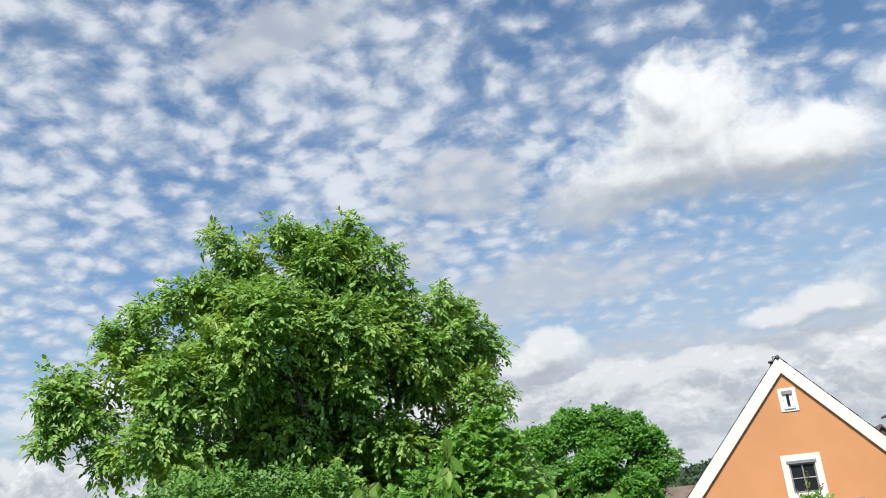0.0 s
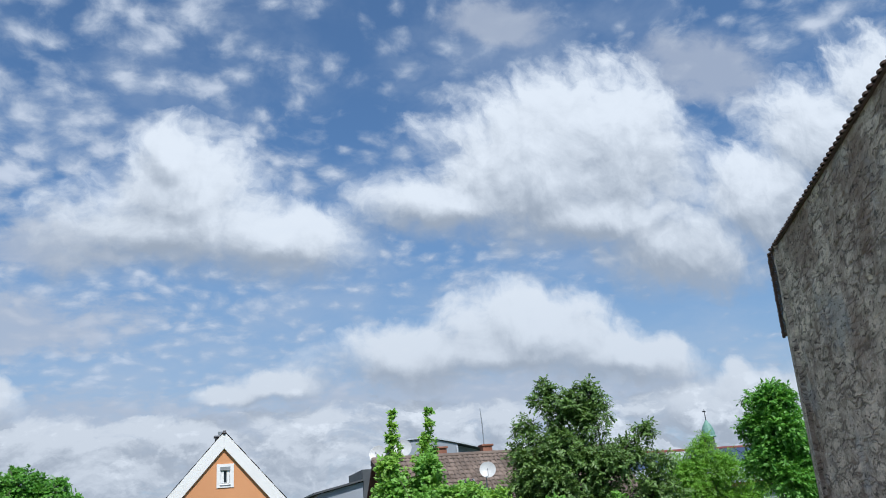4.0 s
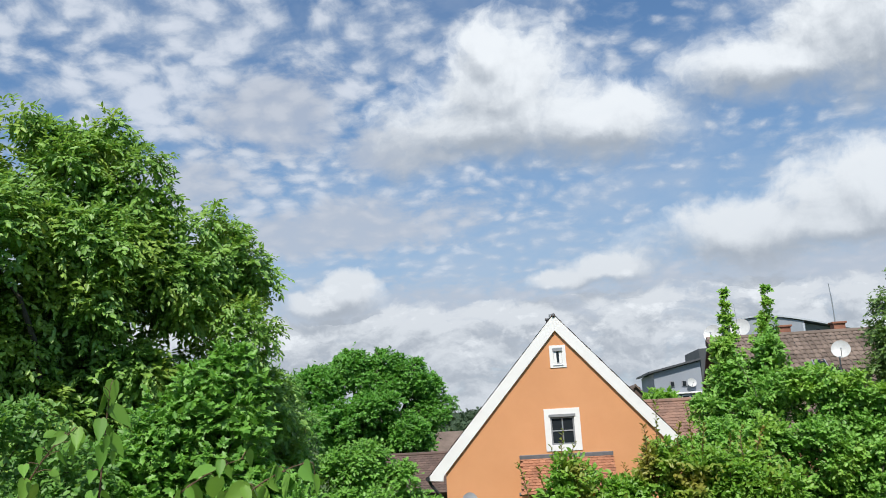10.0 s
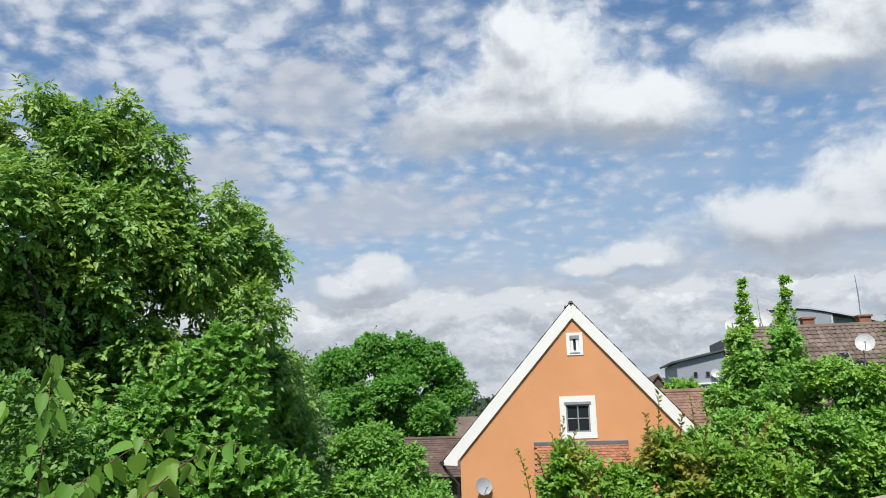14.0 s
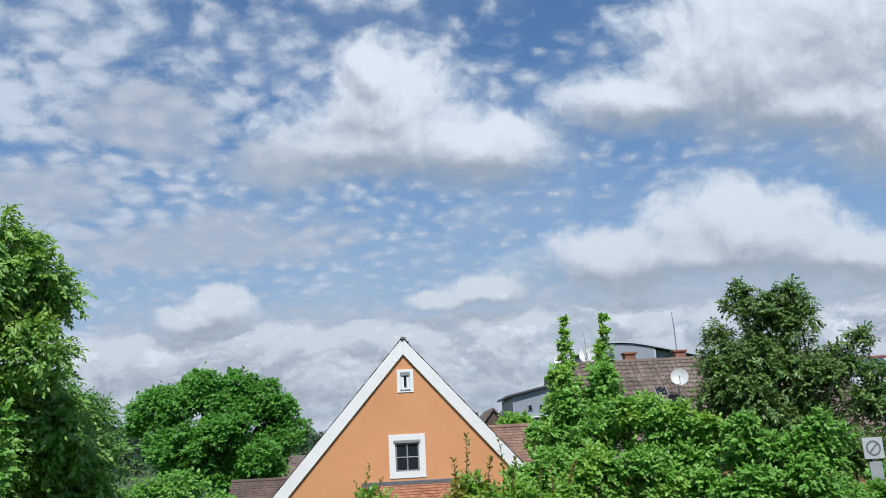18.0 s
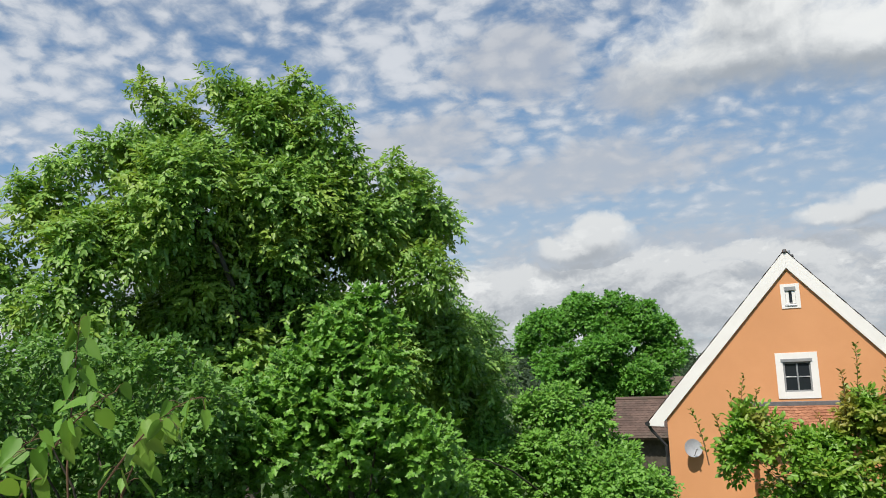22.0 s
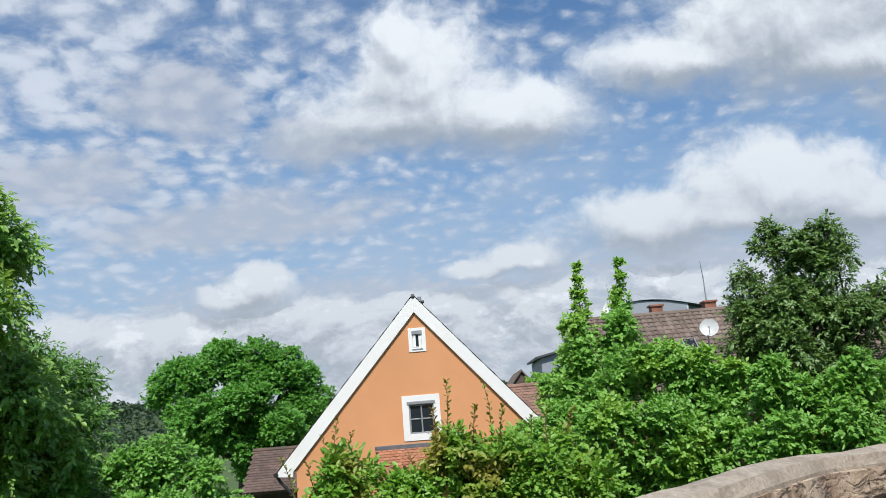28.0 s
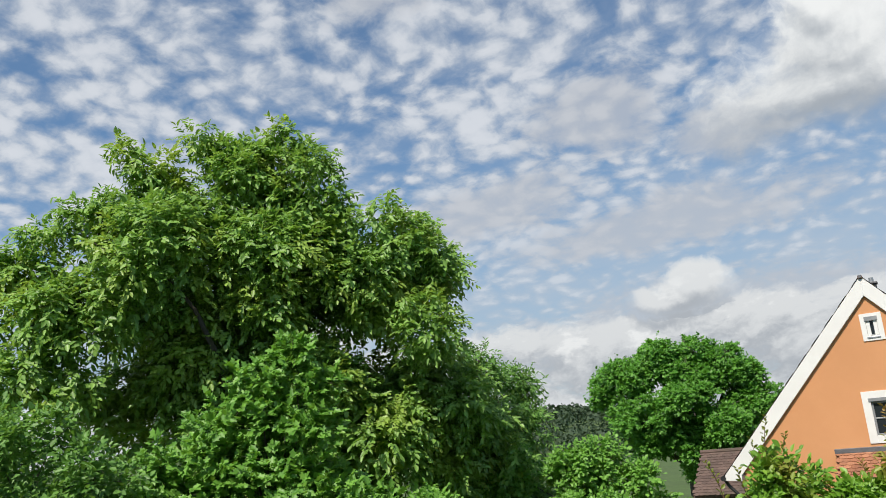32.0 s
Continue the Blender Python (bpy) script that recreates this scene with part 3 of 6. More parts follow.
def crown(name, lobes, count, per, size, slim, spread, droop, seed, shape=LANCE, inner=0.45, squash=0.9, ragged=0.12, grow=1.0, clump=(0.30, 0.52)):
    """Leaf sprays over the skins of the lobes of a crown: count sprays of per leaves each."""
    rng = np.random.default_rng(seed)
    lobes = np.array(lobes, float)
    # each lobe breaks up into smaller clumps near its skin
    clumps = []
    for x, y, z, r in lobes * (1, 1, 1, grow):
        for _ in range(int(round(9 + 11 * min(r, 1.6)))):
            w = unit(rng.normal(size=3) + (0, 0, 0.25))
            q = r * rng.uniform(*clump)
            c = np.array((x, y, z)) + w * (np.maximum(r - q * 0.9, 0) * rng.uniform(0.75, 1.05)) * (1, 1, squash)
            clumps.append((*c, q))
    lobes = np.array(clumps)
    room = np.maximum(lobes[:, 3] - spread * 0.45, lobes[:, 3] * 0.35)
    lobes[:, 3] = room
    chance = lobes[:, 3] ** 2 + 0.01
    pick = rng.choice(len(lobes), count, p=chance / chance.sum())
    way = unit(rng.normal(size=(count, 3)) + (0, 0, 0.35))
    reach = inner + (1 - inner) * rng.random(count) ** 0.45 + rng.normal(size=count) * ragged * 0.5 + ragged * 1.2 * (rng.random(count) > 0.93)
    anchor = lobes[pick, :3] + way * (reach * lobes[pick, 3])[:, None] * (1, 1, squash)
    out = unit(way + rng.normal(size=(count, 3)) * 0.45 + (0, 0, -droop))
    across = unit(np.cross(out, rng.normal(size=(count, 3)) * 0.5 + (0, 0, 1)))
    lift = np.cross(across, out)
    step = (np.arange(per) + 0.5) / per
    hand = np.where(np.arange(per) % 2 == 0, 1.0, -1.0)
    if per > 1:
        hand[-1] = 0.0
    at = anchor[:, None] + out[:, None] * (step[None, :, None] * spread) - np.array((0, 0, 1)) * (step[None, :, None] ** 2 * spread * droop * 0.6)
    along = out[:, None] * 0.75 + across[:, None] * hand[None, :, None] * 0.95 + rng.normal(size=(count, per, 3)) * 0.22 - np.array((0, 0, 1)) * droop * 0.9
    face = way[:, None] * 0.45 + lift[:, None] * 0.25 + np.array((0.2, -0.62, 0.85)) + rng.normal(size=(count, per, 3)) * 0.36
    n = count * per
    length = size * (0.65 + 0.6 * rng.random(n))
    return leaves(name, at.reshape(n, 3), along.reshape(n, 3), face.reshape(n, 3), length, length * slim * (0.8 + 0.4 * rng.random(n)), shape)


def branch_points(a, b, bend, rng, steps=5):
    a, b = np.array(a, float), np.array(b, float)
    side = rng.normal(size=3) * np.linalg.norm(b - a) * bend
    return [tuple(a + (b - a) * s + side * math.sin(math.pi * s) + (0, 0, 0.10 * np.linalg.norm(b - a) * math.sin(math.pi * s))) for s in np.linspace(0, 1, steps)]


def tree(name, label, category, foot, fork, lobes, leaf_mesh, leaf_material, girth, seed, limbs=99, bark=M_BARK, group=""):
    """A tapered trunk, a limb to each larger lobe of the crown, and the leaves."""
    rng = np.random.default_rng(seed)
    root = thing(name, label, category, group=group)
    part("trunk", rod(branch_points(foot, fork, 0.03, rng, 6), [girth * s for s in (1.25, 1.0, 0.92, 0.86, 0.8, 0.7)], 10), bark, root)
    big = sorted(lobes, key=lambda l: -l[3])[:limbs]
    for l in big:
        reach = math.dist(fork, l[:3])
        thick = girth * min(0.6, 0.22 + 0.25 * l[3])
        part("limb", rod(branch_points(fork, l[:3], 0.07, rng, 6), [thick * s for s in (1, 0.8, 0.62, 0.45, 0.3, 0.15)], 6), bark, root)
        bm = bmesh.new()
        for _ in range(5):
            tip = np.array(l[:3]) + unit(rng.normal(size=3) + (0, 0, 0.3)) * l[3] * 0.85
            tube(bm, branch_points(l[:3], tip, 0.1, rng, 4), [thick * s for s in (0.3, 0.2, 0.13, 0.06)], 4)
        tagged(part("branchlet", bm, bark, root), kind="stuff")
    part("crown", leaf_mesh, leaf_material, root)
    return root


# ---------- ground, road, hills ----------
EDGE = [(-30.0, -60.0), (-7.0, -14.0), (-3.4, -3.5), (-2.1, 0.0), (-1.0, 2.7), (0.3, 4.15), (1.5, 4.75), (2.65, 5.6), (3.95, 7.0), (5.4, 7.9), (8.0, 11.8), (10.6, 16.4), (15.0, 24.3), (20.6, 32.2), (24.5, 37.0), (33.0, 51.0)]


def edge_side(x, y):
    """Distance to the left of the street's edge; negative on the street."""
    best, sign = 1e9, 1.0
    for (ax, ay), (bx, by) in zip(EDGE, EDGE[1:]):
        dx, dy = bx - ax, by - ay
        s = min(1.0, max(0.0, ((x - ax) * dx + (y - ay) * dy) / (dx * dx + dy * dy)))
        d = math.hypot(x - ax - s * dx, y - ay - s * dy)
        if d < best:
            best, sign = d, 1.0 if dx * (y - ay) - dy * (x - ax) > 0 else -1.0
    return best * sign


def ease(a, b, v):
    s = min(1.0, max(0.0, (v - a) / (b - a)))
    return s * s * (3 - 2 * s)


def street(x, y):
    along = x * 0.475 + y * 0.88
    return -1.52 - 0.034 * min(15.0, max(-20.0, along)) - 0.026 * (min(70.0, max(15.0, along)) - 15.0) - 0.90 * ease(38.0, 48.0, along)


def terrain(x, y):
    r = math.hypot(x, y)
    z = street(x, y)
    d = edge_side(x, y)
    flat = 8.0 * ease(12, 28, x * 0.475 + y * 0.88)
    drop = ease(0.3 + flat, 8.0 + flat, d)
    z -= drop * 3.0
    if r > 120:
        z = z * (1 - ease(120, 260, r)) - 9 * ease(120, 260, r)
    u = x / max(y, 1.0) if y > 0 else 3.0
    high = 21 + 7 * ease(-0.22, -0.42, u) + 6 * math.sin(u * 9) + 3 * math.sin(u * 31 + 1)
    z += high * ease(380, 900, r) * (1 - 0.6 * ease(1000, 3500, r))
    return z


def ground_sheet():
    bm = bmesh.new()
    radii = [0.0] + [0.6 * 1.092 ** i for i in range(100)]
    turns = 128
    rows = []
    for r in radii[1:]:
        rows.append([bm.verts.new((r * math.sin(2 * math.pi * k / turns), r * math.cos(2 * math.pi * k / turns), 0)) for k in range(turns)])
    mid = bm.verts.new((0, 0, 0))
    for k in range(turns):
        bm.faces.new((mid, rows[0][(k + 1) % turns], rows[0][k]))
        for a, b in zip(rows, rows[1:]):
            bm.faces.new((a[k], a[(k + 1) % turns], b[(k + 1) % turns], b[k]))
    for v in bm.verts:
        v.co.z = terrain(v.co.x, v.co.y) - 0.06
    return bm


ground = tagged(part("ground", ground_sheet(), M_GRASS), "rough green grass and garden ground falling to the valley", "ground", kind="structure")


def road_strip():
    """The street between the parapet and the old wall, running down to the parked cars."""
    bm = bmesh.new()
    left = [(-6.6, -14.0), (-3.1, -3.7), (-1.8, -0.2), (0.5, 3.75), (1.6, 4.4), (2.85, 5.35), (4.1, 6.7), (5.8, 8.0), (8.1, 11.7), (10.8, 16.3), (15.2, 24.2), (20.8, 32.0), (26.0, 39.5)]
    right = [(-3.3, -13.6), (0.4, -6.6), (2.0, -3.4), (3.2, -1.2), (5.2, 2.1), (6.9, 5.2), (9.8, 9.6), (11.6, 11.6), (14.0, 14.4), (15.8, 17.2), (18.4, 21.0), (23.6, 28.6), (29.5, 36.0)]
    rows = []
    for (a, b), (c, d) in zip(left, right):
        rows.append([bm.verts.new((a + (c - a) * s, b + (d - b) * s, 0)) for s in (0, 0.25, 0.5, 0.75, 1)])
    for one, two in zip(rows, rows[1:]):
        for k in range(4):
            bm.faces.new((one[k], one[k + 1], two[k + 1], two[k]))
    bmesh.ops.subdivide_edges(bm, edges=bm.edges[:], cuts=3, use_grid_fill=True)
    for v in bm.verts:
        v.co.z = street(v.co.x, v.co.y)
    return bm


tagged(part("road", road_strip(), M_ROAD), "grey worn asphalt street sloping down past the old wall", "road", kind="structure")


def tile_rows(origin, across, down, width, length, tile, course, seed, thick=0.018, jitter=0.006):
    """A roof slope of overlapping flat tiles with rounded tails, as one mesh."""
    rng = random.Random(seed)
    o, a, d = Vector(origin), Vector(across).normalized(), Vector(down).normalized()
    up = a.cross(d)
    if up.z < 0:
        up = -up
    verts, faces = [], []
    rows, cols = int(length / course) + 1, int(width / tile) + 1
    for r in range(rows):
        for c in range(cols):
            x0 = c * tile + (tile / 2 if r % 2 else 0)
            x1 = min(width, x0 + tile - 0.006)
            if x0 >= width:
                continue
            y0, y1 = r * course, r * course + course * 1.25 + rng.uniform(-jitter, jitter)
            lift = rng.uniform(0.0, jitter)
            base = len(verts)
            pts = [(x0, y0, 0.002), (x1, y0, 0.002), (x1, y1 - course * 0.2, thick), ((x0 + x1) / 2 + tile * 0.25, y1 - course * 0.03, thick + lift), ((x0 + x1) / 2, y1, thick + lift), ((x0 + x1) / 2 - tile * 0.25, y1 - course * 0.03, thick + lift), (x0, y1 - course * 0.2, thick)]
            verts += [o + a * p[0] + d * p[1] + up * (p[2] + 0.012) for p in pts]
            verts += [o + a * p[0] + d * p[1] + up * (p[2] - 0.012) for p in pts[2:]]
            faces.append(tuple(base + i for i in range(7)))
            for i in range(4):
                faces.append((base + 2 + i, base + 7 + i, base + 8 + i, base + 3 + i))
    data = bpy.data.meshes.new("tiles")
    data.from_pydata([tuple(v) for v in verts], [], faces)
    return data


# ---------- old town wall beside the street ----------
WALL_END, WALL_WAY, WALL_TOP = Vector((7.03, 6.26, 0)), Vector((0.46, 0.888, 0)).normalized(), 3.46
WALL_OUT = Vector((-WALL_WAY.y, WALL_WAY.x, 0))


def on_wall(s, z, out=0.0):
    """A place on the wall's street face: s metres back from its far end, at height z."""
    p = WALL_END - WALL_WAY * s + WALL_OUT * (out + 0.028 * (WALL_TOP - z))
    return Vector((p.x, p.y, z))


def town_wall():
    root = thing("town_wall", "tall grey-brown rubble stone town wall in shade", "wall", kind="structure")
    low = -3.6
    bm = bmesh.new()
    hexa(bm, [on_wall(0, low), on_wall(16, low), on_wall(16, low, -1.0), on_wall(0, low, -1.0)], [on_wall(0, WALL_TOP), on_wall(16, WALL_TOP), on_wall(16, WALL_TOP, -1.0), on_wall(0, WALL_TOP, -1.0)])
    # the wall bends away from the street at its far end
    bend = Vector((0.645, 0.764, 0))
    across = Vector((bend.y, -bend.x, 0))
    foot = on_wall(0, low)
    turn = [foot + bend * -0.3 + across * 0.02, foot + bend * 7.0 + across * 0.02, foot + bend * 7.0 + across * 1.0, foot + bend * -0.3 + across * 1.0]
    hexa(bm, turn, [p + Vector((0, 0, WALL_TOP - low - 0.02)) + across * 0.19 for p in turn])
    part("core", bm, M_MORTAR, root)
    down = WALL_OUT * 0.64 + Vector((0, 0, -0.10))
    tagged(part("coping_tiles", tile_rows(on_wall(-0.02, WALL_TOP + 0.085, -0.57), -WALL_WAY, down, 12.0, 0.50, 0.13, 0.29, 51, 0.012, 0.006), M_TILE_OLD, root, "dark brown tile coping"), kind="stuff")
    part("coping_bed", prism([(0, 0), (1.015, 0), (1.015, 0.035), (0.5, 0.10)], 0, 12.0), M_TILE_OLD, root).matrix_local = Matrix.Translation(on_wall(12.0, WALL_TOP - 0.02, -0.98)) @ Matrix(((WALL_OUT.x, WALL_WAY.x, 0, 0), (WALL_OUT.y, WALL_WAY.y, 0, 0), (0, 0, 1, 0), (0, 0, 0, 1)))
    out2 = -across
    end = on_wall(0, WALL_TOP + 0.06) + across * 0.56
    tagged(part("coping_tiles", tile_rows(end + bend * -0.05, bend, out2 * 0.6 + Vector((0, 0, -0.10)), 7.0, 0.50, 0.13, 0.29, 52, 0.030, 0.006), M_TILE_OLD, root, "dark brown tile coping"), kind="stuff")
    return root


def stone_shapes():
    """Irregular flat-topped stones in a unit cell, their tops towards +z."""
    rng = random.Random(17)
    shapes = []
    for k in range(12):
        bm = bmesh.new()
        n = rng.choice((6, 7, 8))
        low, mid, top = [], [], []
        for i in range(n):
            a = 2 * math.pi * (i + rng.uniform(-0.22, 0.22)) / n
            c, d = math.cos(a), math.sin(a)
            r = 0.5 / max(abs(c), abs(d)) ** 0.75 * rng.uniform(0.86, 1.0)
            low.append(bm.verts.new((c * r, d * r, -0.5)))
            mid.append(bm.verts.new((c * r * 0.95, d * r * 0.95, rng.uniform(0.25, 0.55))))
            top.append(bm.verts.new((c * r * 0.80, d * r * 0.80, rng.uniform(0.85, 1.05))))
        for i in range(n):
            j = (i + 1) % n
            bm.faces.new((low[i], low[j], mid[j], mid[i]))
            bm.faces.new((mid[i], mid[j], top[j], top[i]))
        bm.faces.new(top)
        data = bpy.data.meshes.new("stone")
        bmesh.ops.recalc_face_normals(bm, faces=bm.faces[:])
        bm.to_mesh(data)
        bm.free()
        data.materials.append(M_STONE)
        shapes.append(data)
    return shapes


def wall_stones(root):
    """Rubble courses: those by the far end singly, the others joined."""
    rng = random.Random(23)
    shapes = stone_shapes()
    frame3 = Matrix(((-WALL_WAY.x, 0, WALL_OUT.x, 0), (-WALL_WAY.y, 0, WALL_OUT.y, 0), (0, 1, 0, 0), (0, 0, 0, 1)))
    rest_v, rest_f = [], []
    singles, laid = 0, {}
    # stones thrown one by one, large first, each where it finds room
    for size, tries in ((0.105, 150), (0.080, 700), (0.062, 1500), (0.046, 2600)):
        for _ in range(tries):
            s, z, r = rng.uniform(0.03, 8.6 if size > 0.06 else 6.0), rng.uniform(-1.6, WALL_TOP - 0.05), size * rng.uniform(0.8, 1.15)
            cell = (int(s / 0.6), int(z / 0.3 + 50))
            near = [q for i in (-1, 0, 1) for j in (-1, 0, 1) for q in laid.get((cell[0] + i, cell[1] + j), ())]
            if any(math.hypot((s - q[0]) * 0.40, z - q[1]) < (r + q[2]) * 0.92 for q in near):
                continue
            laid.setdefault(cell, []).append((s, z, r))
            m = Matrix.Translation(on_wall(s, z)) @ frame3 @ Matrix.Rotation(rng.gauss(0, 0.06) + rng.choice((0, math.pi)), 4, "Z") @ Matrix.Diagonal((r * 4.7 * rng.uniform(0.85, 1.15), r * 1.9 * rng.uniform(0.8, 1.1), rng.uniform(0.002, 0.006) + r * 0.035, 1))
            shape = rng.choice(shapes)
            if s < 4.2 and singles < 300 and size > 0.06 and z > -0.6:
                o = new("stone", shape)
                o.parent = root
                o.matrix_local = m
                singles += 1
            else:
                base = len(rest_v)
                rest_v += [tuple(m @ v.co) for v in shape.vertices]
                rest_f += [tuple(base + i for i in p.vertices) for p in shape.polygons]
    data = bpy.data.meshes.new("rubble")
    data.from_pydata(rest_v, [], rest_f)
    part("rubble", data, M_STONE, root, "rough rubble stones set in old mortar")["kind"] = "stuff"


wall_thing = town_wall()


# ---------- parapet ----------
PARAPET = [(-3.4, -3.5), (-2.1, 0.0), (-1.0, 2.7), (0.3, 4.15), (1.5, 4.75), (2.65, 5.6), (3.95, 7.0), (5.52, 7.98)]


def parapet():
    root = thing("parapet_wall", "low weathered sandstone parapet with rounded grey capping along the street", "wall", kind="structure")
    rng = random.Random(3)
    # even stations along the line
    stations = []
    for (ax, ay), (bx, by) in zip(PARAPET, PARAPET[1:]):
        n = max(1, round(math.hypot(bx - ax, by - ay) / 0.55))
        stations += [(ax + (bx - ax) * i / n, ay + (by - ay) * i / n) for i in range(n)]
    stations.append(PARAPET[-1])
    def at(i, off):
        p, q = stations[max(0, i - 1)], stations[min(len(stations) - 1, i + 1)]
        w = Vector((q[0] - p[0], q[1] - p[1], 0)).normalized()
        side = Vector((w.y, -w.x, 0))
        return Vector((*stations[i], 0)) + side * off
    def top(i):
        x, y = stations[i]
        return -0.60 - 0.27 * math.exp(-1.1 * max(0.0, x - 1.0)) - 0.07 * ease(3.0, 5.5, x)
    bm = bmesh.new()
    ring = []
    for i in range(len(stations)):
        z = top(i)
        wob = rng.uniform(-0.02, 0.02)
        prof = [(0.24 + wob, -1.25), (0.22 + wob, -0.02), (0.17, 0.075), (0.0, 0.115 + wob), (-0.17, 0.075), (-0.22, -0.02), (-0.24, -2.2)]
        ring.append([bm.verts.new(at(i, o) + Vector((0, 0, z + h - 0.08))) for o, h in prof])
    for a, b in zip(ring, ring[1:]):
        for k in range(6):
            bm.faces.new((a[k], a[k + 1], b[k + 1], b[k]))
    bm.faces.new(ring[0])
    bm.faces.new(ring[-1][::-1])
    part("core", bm, M_CAP, root)
    # squared stones on the street side
    for course in range(4):
        for i in range(len(stations) - 1):
            z1 = -0.115 - course * 0.29
            z0 = z1 - 0.27
            g = rng.uniform(0.008, 0.02)
            d = 0.232 + rng.uniform(0.0, 0.022)
            shift = 0.5 * (course % 2)
            a, b = at(i, 0).lerp(at(i + 1, 0), shift * 0.6), at(i + 1, 0)
            if course % 2 and i + 2 < len(stations):
                b = at(i + 1, 0).lerp(at(i + 2, 0), 0.3)
            w = (b - a).normalized()
            side = Vector((w.y, -w.x, 0))
            a, b = a + w * g, b - w * g
            za, zb = top(i), top(min(i + 1, len(stations) - 1))
            sb = bmesh.new()
            back = [a + side * 0.16 + Vector((0, 0, za + z0)), b + side * 0.16 + Vector((0, 0, zb + z0)), b + side * 0.16 + Vector((0, 0, zb + z1)), a + side * 0.16 + Vector((0, 0, za + z1))]
            k = 0.02
            front = [a + w * k + side * d + Vector((0, 0, za + z0 + k)), b - w * k + side * d + Vector((0, 0, zb + z0 + k)), b - w * k + side * (d + rng.uniform(-0.01, 0.01)) + Vector((0, 0, zb + z1 - k)), a + w * k + side * d + Vector((0, 0, za + z1 - k))]
            hexa(sb, back, front)
            part("stone", sb, M_SAND, root)
    return root


parapet()


# ---------- orange house ----------
GY = 23.0  # gable face
PITCH = 1.135  # rise over run of the roof
RIDGE = 3.46


def window(parent, x0, x1, z0, z1, y, band, bars=True, hood=True):
    """White surround, grey casement with bars and dark panes, set into the wall."""
    root = part("window", prism([(x0, z0), (x1, z0), (x1, z1), (x0, z1)], y + 0.10, y + 0.12), M_BLACK, parent)
    for name, a in (("surround_side", (x0, x0 + band, z0, z1)), ("surround_side", (x1 - band, x1, z0, z1)), ("surround_top", (x0 + band, x1 - band, z1 - band, z1)), ("surround_sill", (x0 + band, x1 - band, z0, z0 + band))):
        part(name, boxed(a[0], a[1], y - 0.025, y + 0.12, a[2], a[3], 0.004), M_WHITE, root, "white painted window surround")
    ix0, ix1, iz0, iz1 = x0 + band, x1 - band, z0 + band, z1 - band
    if hood:
        part("shutter_box", boxed(ix0 - 0.05, ix1 + 0.05, y - 0.045, y + 0.06, iz1 - 0.07, iz1 + 0.015, 0.006), M_GREYTRIM, root, "grey shutter box")
        iz1 -= 0.07
    f = 0.045
    for a in ((ix0, ix0 + f, iz0, iz1), (ix1 - f, ix1, iz0, iz1), (ix0 + f, ix1 - f, iz0, iz0 + f), (ix0 + f, ix1 - f, iz1 - f, iz1)):
        part("frame", boxed(a[0], a[1], y + 0.03, y + 0.09, a[2], a[3], 0.004), M_GREYTRIM, root)
    gx, gz = (ix0 + ix1) / 2, (iz0 + iz1) / 2
    if bars:
        part("bar", boxed(gx - 0.02, gx + 0.02, y + 0.025, y + 0.085, iz0 + f, iz1 - f, 0.003), M_STEEL, root)
        part("bar", boxed(ix0 + f, gx - 0.02, y + 0.03, y + 0.08, gz - 0.015, gz + 0.015, 0.003), M_STEEL, root)
        part("bar", boxed(gx + 0.02, ix1 - f, y + 0.03, y + 0.08, gz - 0.015, gz + 0.015, 0.003), M_STEEL, root)
        for a, b in ((ix0 + f, gx - 0.02), (gx + 0.02, ix1 - f)):
            for c, d in ((iz0 + f, gz - 0.015), (gz + 0.015, iz1 - f)):
                part("pane", boxed(a, b, y + 0.05, y + 0.056, c, d), M_GLASS, root)
    else:
        part("pane", boxed(ix0 + f, ix1 - f, y + 0.05, y + 0.056, iz0 + f, iz1 - f), M_GLASS, root)
    return root


def pantiles(origin, across, down, width, length, tile, course):
    """A roof slope of rolled tiles in straight columns, stepped from course to course."""
    o, a, d = Vector(origin), Vector(across).normalized(), Vector(down).normalized()
    up = a.cross(d)
    if up.z < 0:
        up = -up
    verts, faces = [], []
    cols, rows, n = int(width / tile), int(length / course) + 1, 5
    for r in range(rows):
        for c in range(cols):
            base = len(verts)
            for k in range(n):
                x = c * tile + tile * k / (n - 1) * 0.97
                roll = 0.035 * math.sin(math.pi * k / (n - 1)) if k else 0.0
                verts += [o + a * x + d * (r * course) + up * (roll + 0.005), o + a * x + d * min(length, r * course + course * 1.06) + up * (roll + 0.035)]
            for k in range(n - 1):
                i = base + 2 * k
                faces.append((i, i + 2, i + 3, i + 1))
    data = bpy.data.meshes.new("pantiles")
    data.from_pydata([tuple(v) for v in verts], [], faces)
    return data


